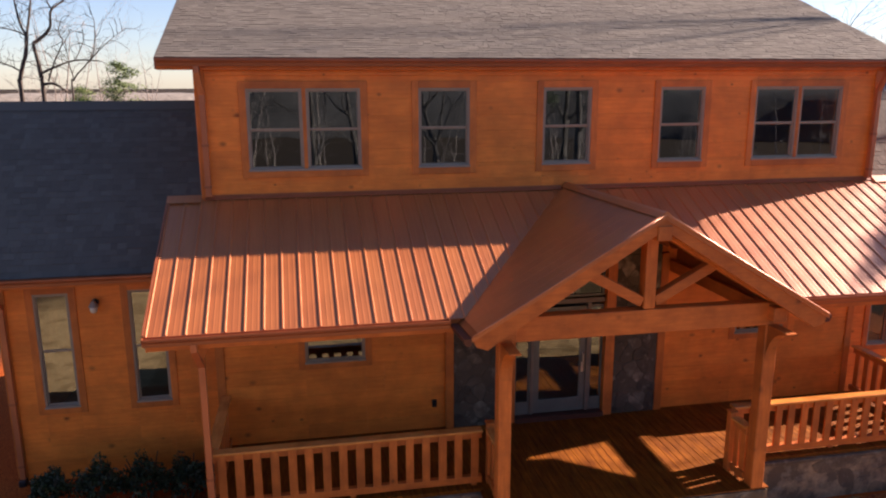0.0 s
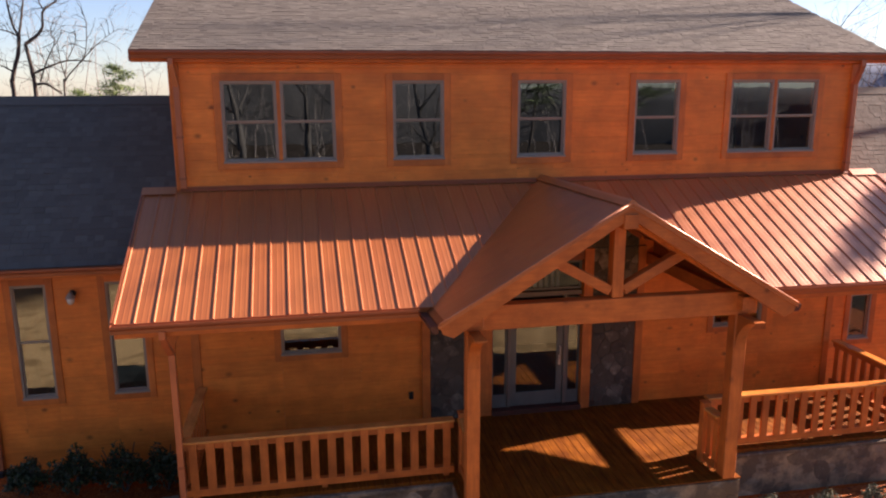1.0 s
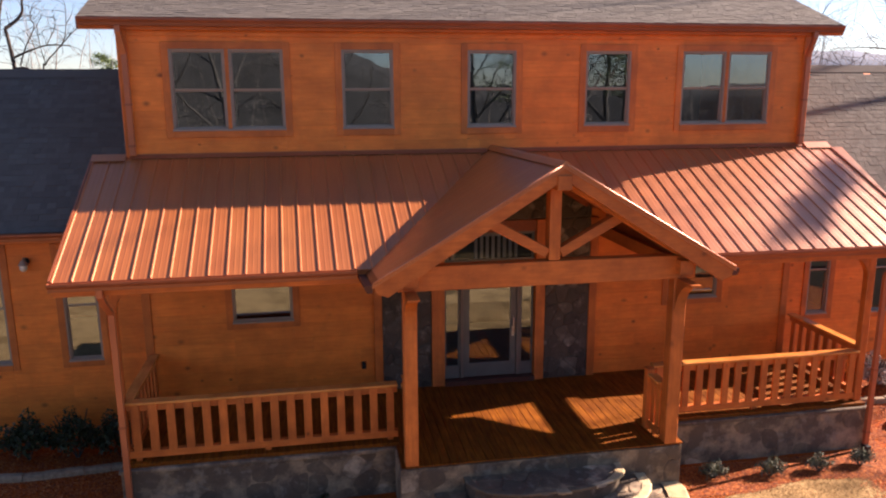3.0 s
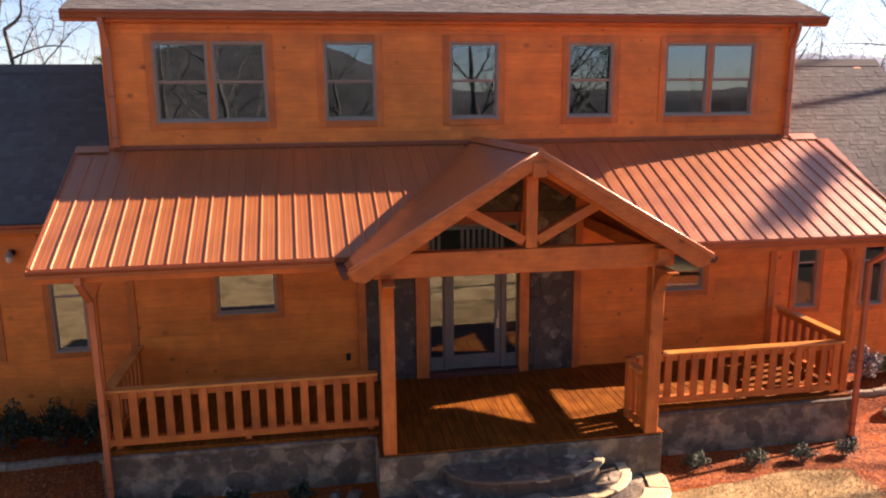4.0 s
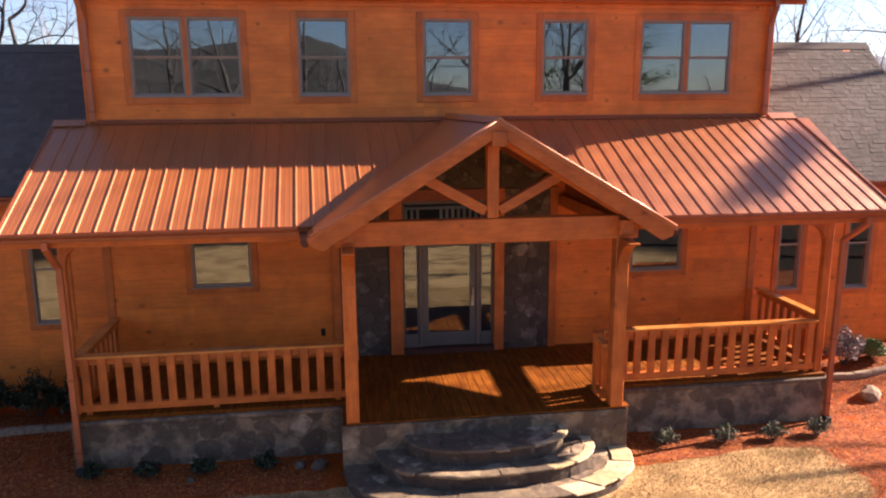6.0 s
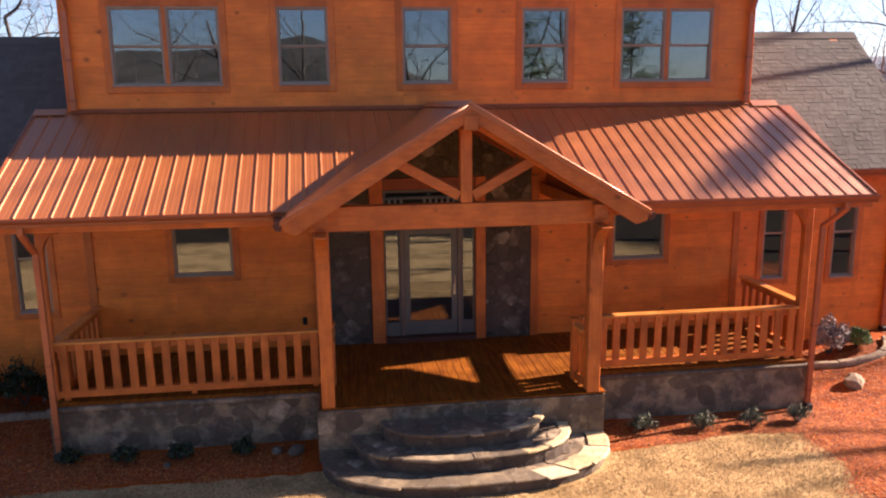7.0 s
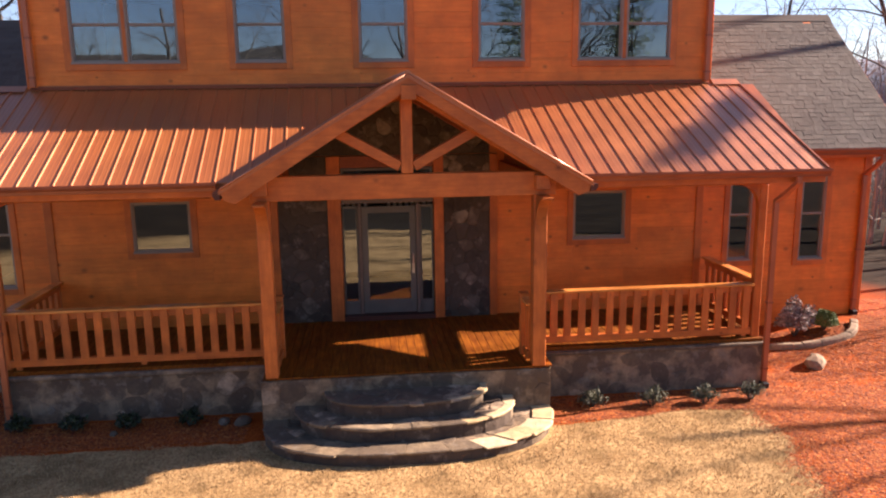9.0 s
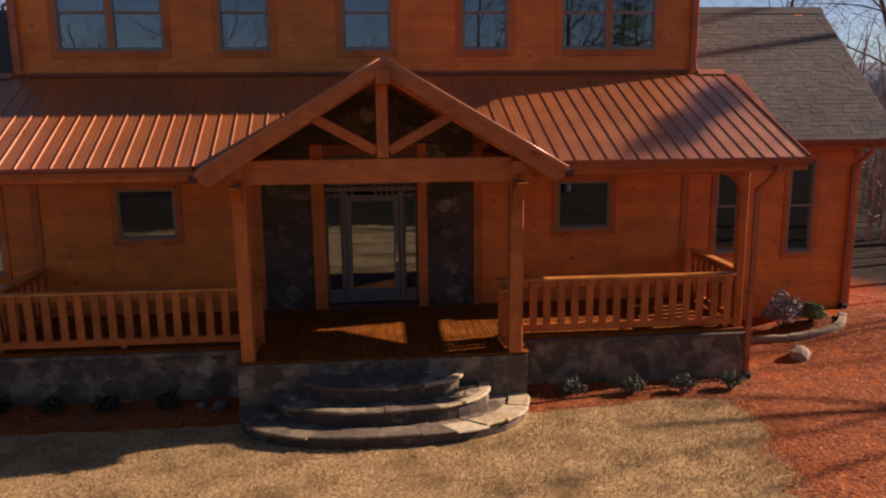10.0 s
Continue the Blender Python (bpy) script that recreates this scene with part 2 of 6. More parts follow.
def ground_mat():
    """Dormant lawn in front, orange bark mulch and red clay beside and behind the house, leaf litter far off, darkened
    for the woods' shade.
    """
    m, n, l, p = material("lawn_and_mulch")
    geo = n.new("ShaderNodeNewGeometry")
    sep = n.new("ShaderNodeSeparateXYZ")
    l.new(geo.outputs["Position"], sep.inputs[0])
    v = coords(n, l, (1, 1, 1))
    wob = sums(n, l, "MULTIPLY", sums(n, l, "SUBTRACT", noise_of(n, l, v, 1.2, 5), 0.5), 1.1)
    fine = noise_of(n, l, v, 20.0, 7, 0.78)
    grass = ramp(n, l, fine, [(0.36, (0.16, 0.096, 0.038)), (0.5, (0.41, 0.262, 0.120)), (0.62, (0.62, 0.425, 0.205))])
    bare = ramp(n, l, noise_of(n, l, v, 1.3, 7, 0.65), [(0.47, (0, 0, 0)), (0.62, (0.9, 0.9, 0.9))])
    grass = mixed(n, l, bare, grass, (0.22, 0.138, 0.060))
    shreds = noise_of(n, l, v, 62.0, 5, 0.7)
    mulch = ramp(n, l, shreds, [(0.38, (0.09, 0.012, 0.002)), (0.5, (0.33, 0.060, 0.009)), (0.62, (0.55, 0.134, 0.022))])
    ragged = sums(n, l, "ADD", wob, sums(n, l, "MULTIPLY", sums(n, l, "SUBTRACT", noise_of(n, l, v, 9.0, 5, 0.7), 0.5), 0.9))
    right = sums(n, l, "GREATER_THAN", sums(n, l, "ADD", sep.outputs[0], sums(n, l, "SUBTRACT", ragged, sums(n, l, "MULTIPLY", sep.outputs[1], 0.16))), 7.98)
    right = sums(n, l, "MULTIPLY", right, sums(n, l, "GREATER_THAN", sums(n, l, "ADD", sep.outputs[1], wob), -7.5))
    edge = n.new("ShaderNodeMapRange")
    l.new(sep.outputs[0], edge.inputs["Value"])
    for nm, q in (("From Min", 4.4), ("From Max", 6.4), ("To Min", -0.43), ("To Max", -0.17)):
        edge.inputs[nm].default_value = q
    back = sums(n, l, "GREATER_THAN", sums(n, l, "ADD", sep.outputs[1], sums(n, l, "MULTIPLY", wob, 0.4)), edge.outputs[0])
    where = sums(n, l, "MAXIMUM", right, back)
    col = mixed(n, l, where, grass, mulch)
    dist = n.new("ShaderNodeVectorMath")
    dist.operation = "LENGTH"
    l.new(geo.outputs["Position"], dist.inputs[0])
    far = ramp(n, l, sums(n, l, "DIVIDE", dist.outputs["Value"], 60.0), [(0.222, (0, 0, 0)), (0.26, (1, 1, 1))])
    bend = n.new("ShaderNodeMapRange")
    l.new(sep.outputs[0], bend.inputs["Value"])
    for nm, q in (("From Min", 2.0), ("From Max", 10.0), ("To Min", 0.0), ("To Max", 2.6)):
        bend.inputs[nm].default_value = q
    ahead = sums(n, l, "DIVIDE", sums(n, l, "SUBTRACT", sums(n, l, "ADD", sep.outputs[1], sums(n, l, "MULTIPLY", wob, 0.8)), bend.outputs[0]), -40.0)
    # near-black ground far in front: the woods' shade painted for the panes' reflections
    dark_ahead = ramp(n, l, ahead, [(0.325, (0, 0, 0)), (0.335, (1, 1, 1))])
    col = mixed(n, l, dark_ahead, col, (0.030, 0.025, 0.019))
    # leaf litter, its tones lowered to hold the shade of the woods
    shaded_litter = ramp(n, l, noise_of(n, l, v, 0.8, 6), [(0.3, (0.013, 0.009, 0.006)), (0.7, (0.034, 0.024, 0.015))])
    col = mixed(n, l, far, col, shaded_litter)
    l.new(col, p.inputs["Base Color"])
    p.inputs["Roughness"].default_value = 1.0
    p.inputs["Specular IOR Level"].default_value = 0.1
    bumped(n, l, p, fine, 0.22, 0.008)
    return m


GROUND = ground_mat()


def scatter_mat(name, stops, rough=0.9):
    m, n, l, p = material(name)
    geo = n.new("ShaderNodeNewGeometry")
    l.new(ramp(n, l, geo.outputs["Random Per Island"], stops), p.inputs["Base Color"])
    p.inputs["Roughness"].default_value = rough
    return m


STRAW = scatter_mat("straw_grass", [(0, (0.14, 0.083, 0.034)), (0.5, (0.35, 0.222, 0.100)), (1, (0.60, 0.41, 0.195))])
CHIPS = scatter_mat("orange_bark_chips", [(0, (0.10, 0.015, 0.003)), (0.5, (0.32, 0.066, 0.007)), (0.92, (0.50, 0.135, 0.018)), (1, (0.62, 0.24, 0.065))])
# green leaves blackened: the house's shade is part of this colour
LEAF_SHADED = scatter_mat("shaded_green_leaves", [(0, (0.009, 0.015, 0.005)), (0.5, (0.017, 0.028, 0.008)), (1, (0.040, 0.058, 0.016))], 0.6)
LEAF_BOX = scatter_mat("olive_green_leaves", [(0, (0.07, 0.10, 0.02)), (0.5, (0.12, 0.17, 0.035)), (1, (0.20, 0.25, 0.06))], 0.6)
LEAF_SILVER = scatter_mat("silvery_leaves", [(0, (0.12, 0.086, 0.078)), (0.5, (0.25, 0.200, 0.184)), (1, (0.44, 0.38, 0.345))], 0.7)
LEAF_SAGE = scatter_mat("sage_leaves", [(0, (0.040, 0.050, 0.022)), (0.5, (0.085, 0.096, 0.050)), (1, (0.19, 0.19, 0.125))], 0.7)
NEEDLES = scatter_mat("pine_needles", [(0, (0.045, 0.085, 0.022)), (0.5, (0.10, 0.15, 0.04)), (1, (0.17, 0.21, 0.07))], 0.7)
# blue of distance haze painted into the wooded hills
HILLS = plain("haze_blue_hills", (0.13, 0.16, 0.215), 1.0, 0, 0.05, 0.25, 0.0)
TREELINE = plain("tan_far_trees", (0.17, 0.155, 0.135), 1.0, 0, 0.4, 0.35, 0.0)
FRONTHILL = plain("wooded_hillside", (0.044, 0.043, 0.042), 1.0, 0, 0.25, 0.4, 0.0)


# ---- mesh helpers ----
BASES = {}


def thing(name, base, label, category, group="", kind=""):
    ob = new(name)
    ob.empty_display_size = 0.1
    ob.location = base
    BASES[ob.name] = Vector(base)
    return tagged(ob, label, category, group, kind)


def mesh_of(name, bm):
    me = bpy.data.meshes.new(name)
    bmesh.ops.recalc_face_normals(bm, faces=bm.faces)
    bm.to_mesh(me)
    bm.free()
    return me


def link_part(name, me, mat, parent, label="", smooth=False):
    ob = new(name, me)
    if mat and not me.materials:
        me.materials.append(mat)
    if smooth:
        me.shade_smooth()
    if parent is not None:
        ob.parent = parent
        ob.matrix_parent_inverse = Matrix.Translation(-BASES.get(parent.name, Vector()))
    BASES[ob.name] = Vector()
    if label:
        ob["label"] = label
    return ob


def part(name, bm, mat, parent=None, label="", smooth=False):
    return link_part(name, mesh_of(name, bm), mat, parent, label, smooth)


def raw(name, verts, faces, mat, parent=None, label="", smooth=False):
    me = bpy.data.meshes.new(name)
    me.from_pydata(verts, [], faces)
    return link_part(name, me, mat, parent, label, smooth)


def box(bm, x0, x1, y0, y1, z0, z1, bevel=0.0):
    v = [bm.verts.new(c) for c in ((x0, y0, z0), (x1, y0, z0), (x1, y1, z0), (x0, y1, z0), (x0, y0, z1), (x1, y0, z1), (x1, y1, z1), (x0, y1, z1))]
    f = [bm.faces.new([v[k] for k in q]) for q in ((3, 2, 1, 0), (4, 5, 6, 7), (0, 1, 5, 4), (1, 2, 6, 5), (2, 3, 7, 6), (3, 0, 4, 7))]
    if bevel:
        edges = list({e for q in f for e in q.edges})
        bmesh.ops.bevel(bm, geom=edges, offset=bevel, segments=1, affect="EDGES")
    return bm


def boxed(x0, x1, y0, y1, z0, z1, bevel=0.0):
    return box(bmesh.new(), x0, x1, y0, y1, z0, z1, bevel)


def prism(bm, ring_a, ring_b):
    """A solid between two rings of points that match one to one."""
    a = [bm.verts.new(p) for p in ring_a]
    b = [bm.verts.new(p) for p in ring_b]
    n = len(a)
    bm.faces.new(a[::-1])
    bm.faces.new(b)
    for k in range(n):
        bm.faces.new((a[k], a[(k + 1) % n], b[(k + 1) % n], b[k]))
    return bm


def beam(bm, p, q, wide, deep, up=(0, 0, 1), bevel=0.0):
    """A squared timber from p to q: wide across, deep along up."""
    p, q = Vector(p), Vector(q)
    along = (q - p).normalized()
    side = along.cross(Vector(up)).normalized()
    top = side.cross(along).normalized()
    ring = [s * side * wide / 2 + t * top * deep / 2 for s, t in ((-1, -1), (1, -1), (1, 1), (-1, 1))]
    before = set(bm.edges)
    prism(bm, [p + r for r in ring], [q + r for r in ring])
    if bevel:
        bmesh.ops.bevel(bm, geom=[e for e in bm.edges if e not in before], offset=bevel, segments=1, affect="EDGES")
    return bm


def sweep(bm, profile, path, closed_ends=True):
    """Carry a ring of (side, up) along a path of points; side is level and across the first stretch."""
    rings = []
    pts = [Vector(p) for p in path]
    for k, p in enumerate(pts):
        d = (pts[min(k + 1, len(pts) - 1)] - pts[max(k - 1, 0)]).normalized()
        ref = Vector((1, 0, 0)) if abs(d.x) < 0.9 else Vector((0, 0, 1))
        s = ref - d * ref.dot(d)
        s.normalize()
        u = d.cross(s)
        rings.append([bm.verts.new(p + s * a + u * b) for a, b in profile])
    n = len(profile)
    for r0, r1 in zip(rings, rings[1:]):
        for k in range(n):
            bm.faces.new((r0[k], r0[(k + 1) % n], r1[(k + 1) % n], r1[k]))
    if closed_ends:
        bm.faces.new(rings[0][::-1])
        bm.faces.new(rings[-1])
    return bm


# ---- plan ----
WALL = 2.98            # face of the front wall
WINGL, WINGR = 3.56, 3.45
GROUNDZ = -0.84
UPPER_Z0, UPPER_Z1 = 4.42, 6.62
MAIN_X0, MAIN_X1 = -4.19, 8.30
EAVE_Y, EAVE_Z = 2.84, 6.74
RIDGE_Y = 6.6
RIDGE_Z = EAVE_Z + (RIDGE_Y - EAVE_Y) * 0.405
PE_Y, PE_Z, PT_Z = 0.40, 3.02, 4.49     # porch roof: eave and top
GX, GHALF, GY, GZ = 2.30, 2.70, -0.36, 4.54   # gable of the entrance
GTIP = 2.95
ASKEW = 0.07           # the gable's ridge runs slightly askew to the wall


def ridge_x(y):
    return GX - ASKEW * (y - GY)


# ---- ground ----
def smooth01(v):
    v = min(1.0, max(0.0, v))
    return v * v * (3 - 2 * v)


def lie(x, y):
    """Height of the ground."""
    z = GROUNDZ + 0.40 * smooth01((x - 8.2) / 3.4) * smooth01((y - 0.2) / 2.6)
    z += 0.22 * smooth01((-x - 4.2) / 3.0) * smooth01((y - 0.5) / 2.5)
    away = math.hypot(x - 2, y - 2)
    z -= 3.0 * smooth01((away - 26) / 60)
    return z + 0.015 * noise.noise((x * 1.7, y * 1.7, 0))


def build_ground():
    near = [i * 0.4 for i in range(-40, 61)]
    xs = sorted(set([-3000, -900, -300, -120, -70, -45, -30, -22] + [v - 2 for v in near] + [26, 30, 40, 55, 80, 130, 300, 900, 3000]))
    ys = sorted(set([-3000, -900, -300, -150, -80, -50, -35, -25, -20] + [i * 0.4 for i in range(-40, 31)] + [14, 17, 22, 28, 36, 50, 70, 100, 200, 500, 1500, 3000]))
    verts = [(x, y, lie(x, y)) for y in ys for x in xs]
    w = len(xs)
    faces = [(j * w + i, j * w + i + 1, (j + 1) * w + i + 1, (j + 1) * w + i) for j in range(len(ys) - 1) for i in range(w - 1)]
    ob = raw("ground", verts, faces, GROUND, None, smooth=True)
    tagged(ob, "dormant straw-coloured lawn beside orange bark mulch and red clay", "ground", kind="structure")


build_ground()


# ---- walls ----
def cells(x0, x1, z0, z1, holes):
    """The rectangles that are left of a wall when its openings are taken out."""
    xs = sorted({x0, x1, *[v for h in holes for v in h[:2] if x0 < v < x1]})
    zs = sorted({z0, z1, *[v for h in holes for v in h[2:] if z0 < v < z1]})
    for a, b in zip(xs, xs[1:]):
        for c, d in zip(zs, zs[1:]):
            if not any(h[0] - 1e-6 <= a and b <= h[1] + 1e-6 and h[2] - 1e-6 <= c and d <= h[3] + 1e-6 for h in holes):
                yield a, b, c, d


def front_wall(name, x0, x1, y, z0, z1, holes, label, course=0.28, boards=True):
    bm = bmesh.new()
    for a, b, c, d in cells(x0, x1, z0, z1, holes):
        box(bm, a, b, y + 0.022, y + 0.19, c, d)
    wall = part(name, bm, SIDING)
    tagged(wall, label, "wall", kind="structure")
    if not boards:
        return wall
    rng = random.Random(name)
    rows = max(1, round((z1 - z0) / course))
    h = (z1 - z0) / rows
    for r in range(rows):
        za, zb = z0 + r * h, z0 + (r + 1) * h
        cuts = [x0]
        while cuts[-1] < x1 - 2.6:
            cuts.append(min(x1, cuts[-1] + rng.uniform(2.2, 4.4)))
        cuts[-1:] = [cuts[-1], x1] if cuts[-1] < x1 - 0.4 else [x1]
        for a, b in zip(cuts, cuts[1:]):
            for ca, cb, cc, cd in cells(a, b, za, zb, holes):
                if cb - ca < 0.02 or cd - cc < 0.02:
                    continue
                g = 0.0005
                t = rng.uniform(0.0, 0.0015)
                bm = bmesh.new()
                yo, yi, ch = y - t, y + 0.022, 0.002
                lower = cc + (ch if abs(cc - za) < 1e-6 else 0)
                upper = cd - (ch if abs(cd - zb) < 1e-6 else 0)
                prism(bm, [(ca + g, yi, cc + g), (ca + g, yo + ch, cc + g), (ca + g, yo, lower), (ca + g, yo, upper), (ca + g, yo + ch, cd - g), (ca + g, yi, cd - g)],
                      [(cb - g, yi, cc + g), (cb - g, yo + ch, cc + g), (cb - g, yo, lower), (cb - g, yo, upper), (cb - g, yo + ch, cd - g), (cb - g, yi, cd - g)])
                part("board", bm, SIDING, wall)
    return wall


def side_wall(name, x, y0, y1, z0, z1, label, thick=0.18):
    w = part(name, boxed(x, x + thick, y0, y1, z0, z1), SIDING)
    return tagged(w, label, "wall", kind="structure")


UP_WINDOWS = [(-3.43, -1.58, 4.91, 6.25, 2), (-0.60, 0.29, 4.91, 6.25, 1), (1.61, 2.50, 4.91, 6.25, 1), (3.81, 4.68, 4.91, 6.25, 1), (5.70, 7.50, 4.91, 6.25, 2)]
LOW_WINDOWS = [(-2.67, -1.61, 1.48, 2.43, 1), (5.67, 6.72, 1.48, 2.43, 1)]
ENTRY = (1.165, 2.925, 0.03, 2.98)
WL_WINDOWS = [(-7.19, -6.62, 0.76, 2.84, 1), (-5.66, -5.07, 0.76, 2.84, 1)]
WR_WINDOWS = [(9.11, 9.61, 0.83, 2.76, 1), (10.68, 11.22, 0.80, 2.76, 1)]

front_wall("wall_upper_front", MAIN_X0, MAIN_X1, WALL, UPPER_Z0, UPPER_Z1, [w[:4] for w in UP_WINDOWS],
           "orange-stained knotty board wall of the upper storey")
front_wall("wall_porch_back", MAIN_X0, MAIN_X1, WALL, 0.03, UPPER_Z0, [w[:4] for w in LOW_WINDOWS] + [ENTRY],
           "orange-stained board wall behind the porch")
front_wall("wall_left_wing_front", -7.75, MAIN_X0, WINGL, GROUNDZ + 0.05, 3.30, [w[:4] for w in WL_WINDOWS],
           "orange-stained board wall of the shaded wing")
front_wall("wall_right_wing_front", MAIN_X1 + 0.002, 12.15, WINGR, GROUNDZ + 0.05, 3.24, [w[:4] for w in WR_WINDOWS],
           "orange-stained board wall of the sunlit wing")
side_wall("wall_main_left_side", MAIN_X0, WALL + 0.19, 10.2, GROUNDZ, UPPER_Z1, "orange-stained side wall of the main block")
side_wall("wall_main_right_side", MAIN_X1 - 0.18, WALL + 0.19, 10.2, GROUNDZ, UPPER_Z1, "orange-stained side wall of the main block")
side_wall("wall_left_wing_end", -7.75, WINGL + 0.19, 9.0, GROUNDZ, 3.30, "orange-stained end wall of the wing")
side_wall("wall_right_wing_end", 11.97, WINGR + 0.19, 9.0, GROUNDZ, 3.24, "orange-stained end wall of the wing")
tagged(part("wall_back", boxed(-7.75, 12.15, 9.0, 9.18, GROUNDZ, 3.24), SIDING), "orange-stained back wall", "wall", kind="structure")
tagged(part("wall_main_back", boxed(MAIN_X0, MAIN_X1, 10.2, 10.38, 3.24, UPPER_Z1), SIDING), "orange-stained back wall of the main block", "wall", kind="structure")
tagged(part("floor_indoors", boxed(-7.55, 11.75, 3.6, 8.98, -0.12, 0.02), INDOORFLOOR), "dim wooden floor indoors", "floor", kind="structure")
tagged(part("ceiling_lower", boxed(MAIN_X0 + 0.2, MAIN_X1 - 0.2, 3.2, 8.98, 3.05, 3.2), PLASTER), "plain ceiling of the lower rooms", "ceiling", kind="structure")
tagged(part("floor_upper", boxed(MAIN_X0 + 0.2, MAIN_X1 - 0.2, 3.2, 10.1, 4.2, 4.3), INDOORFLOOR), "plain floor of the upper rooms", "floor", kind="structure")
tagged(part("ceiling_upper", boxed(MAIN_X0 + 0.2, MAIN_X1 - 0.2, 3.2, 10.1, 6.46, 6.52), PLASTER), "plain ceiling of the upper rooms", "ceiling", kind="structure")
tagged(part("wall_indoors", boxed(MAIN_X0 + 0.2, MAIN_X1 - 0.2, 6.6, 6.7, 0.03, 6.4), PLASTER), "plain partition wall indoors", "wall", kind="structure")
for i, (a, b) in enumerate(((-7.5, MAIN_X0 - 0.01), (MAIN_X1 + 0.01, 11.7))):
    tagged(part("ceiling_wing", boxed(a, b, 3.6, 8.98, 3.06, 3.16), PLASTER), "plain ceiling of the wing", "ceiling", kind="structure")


# ---- windows ----
WIN = [0]


def window(x0, x1, z0, z1, y, units=1, rail=True, label="grey double-hung window in a stained wooden casing"):
    WIN[0] += 1
    w = thing("window_%d" % WIN[0], ((x0 + x1) / 2, y, z0), label, "window", kind="structure")
    c, proud = 0.115, 0.024
    for nm, q, mt in (("casing", (x0 - c, x0, z0 - c, z1 + c), TRIM_Z), ("casing", (x1, x1 + c, z0 - c, z1 + c), TRIM_Z),
                      ("casing", (x0, x1, z1, z1 + c), TRIM_X), ("casing", (x0, x1, z0 - c, z0), TRIM_X)):
        part(nm, boxed(q[0], q[1], y - proud - (0.003 if mt is TRIM_X else 0), y + 0.01, q[2], q[3], 0.004), mt, w)
    f = 0.032
    yo, yi = y - 0.012, y + 0.10
    part("window_sill", boxed(x0 - 0.01, x1 + 0.01, y - 0.045, y - 0.012, z0 - 0.008, z0 + 0.026, 0.004), FRAMEGREY, w)
    mid = (z0 + z1) / 2
    gap = 0.062 if units > 1 else 0
    uw = (x1 - x0 - gap * (units - 1)) / units
    for u in range(units):
        a = x0 + u * (uw + gap)
        b = a + uw
        if u:
            part("mullion", boxed(a - gap, a, y - 0.024, yi, z0, z1, 0.004), TRIM_Z, w, "stained wooden mullion")
        bm = bmesh.new()
        box(bm, a, a + f, yo, yi, z0, z1)
        box(bm, b - f, b, yo, yi, z0, z1)
        box(bm, a + f, b - f, yo, yi, z1 - f, z1)
        box(bm, a + f, b - f, yo, yi, z0, z0 + f * 1.3)
        part("window_frame", bm, FRAMEGREY, w)
        a, b = a + f, b - f
        s = 0.024
        parts = ((mid, z1 - f, y + 0.03), (z0 + f * 1.3, mid, y + 0.055)) if rail else ((z0 + f * 1.3, z1 - f, y + 0.03),)
        for c0, c1, yy in parts:
            bm = bmesh.new()
            box(bm, a, a + s, yy - 0.014, yy + 0.014, c0, c1)
            box(bm, b - s, b, yy - 0.014, yy + 0.014, c0, c1)
            box(bm, a + s, b - s, yy - 0.014, yy + 0.014, c1 - s, c1)
            box(bm, a + s, b - s, yy - 0.014, yy + 0.014, c0, c0 + s)
            sash = part("sash", bm, FRAMEGREY, w)
            pane = raw("pane", [(a + s, yy, c0 + s), (b - s, yy, c0 + s), (b - s, yy, c1 - s), (a + s, yy, c1 - s)], [(0, 1, 2, 3)], GLASS, sash)
            pane.visible_shadow = False
    return w


for w in UP_WINDOWS:
    window(*w[:4], WALL, w[4])
for w in LOW_WINDOWS:
    window(*w[:4], WALL, 1, False, "small grey fixed window in a stained wooden casing")
for w in WL_WINDOWS:
    window(*w[:4], WINGL, 1, True, "tall narrow grey window in a stained wooden casing")
for w in WR_WINDOWS:
    window(*w[:4], WINGR, 1, True, "tall narrow grey window in a stained wooden casing")


# ---- trim boards ----
def trim(name, q, mat, label, bevel=0.005):
    return tagged(part(name, boxed(*q, bevel), mat), label, "trim", kind="structure")


CORNER = "stained vertical corner board"
for x in (MAIN_X0 - 0.005, MAIN_X1 - 0.135):
    trim("trim", (x, x + 0.14, WALL - 0.028, WALL - 0.005, UPPER_Z0, UPPER_Z1), TRIM_Z, CORNER)
    trim("trim", (x, x + 0.14, WALL - 0.028, WALL - 0.005, 0.03, UPPER_Z0 - 0.3), TRIM_Z, CORNER)
trim("trim", (MAIN_X0 - 0.03, MAIN_X0 - 0.004, WALL - 0.03, WALL + 0.12, UPPER_Z0 - 0.6, UPPER_Z1), TRIM_Z, CORNER)
trim("trim", (MAIN_X1 + 0.004, MAIN_X1 + 0.03, WALL - 0.03, WALL + 0.12, UPPER_Z0 - 0.6, UPPER_Z1), TRIM_Z, CORNER)
trim("trim", (12.01, 12.18, WINGR - 0.028, WINGR - 0.005, GROUNDZ + 0.3, 3.2), TRIM_Z, CORNER)
trim("trim", (8.31, 8.45, WINGR - 0.028, WINGR - 0.005, 0.05, 3.2), TRIM_Z, CORNER)
trim("trim", (-7.78, -7.62, WINGL - 0.028, WINGL - 0.005, GROUNDZ + 0.3, 3.25), TRIM_Z, CORNER)
trim("trim", (MAIN_X0 + 0.14, MAIN_X1 - 0.14, WALL - 0.026, WALL - 0.005, UPPER_Z1 - 0.17, UPPER_Z1), SIDING, "stained frieze board below the eave")


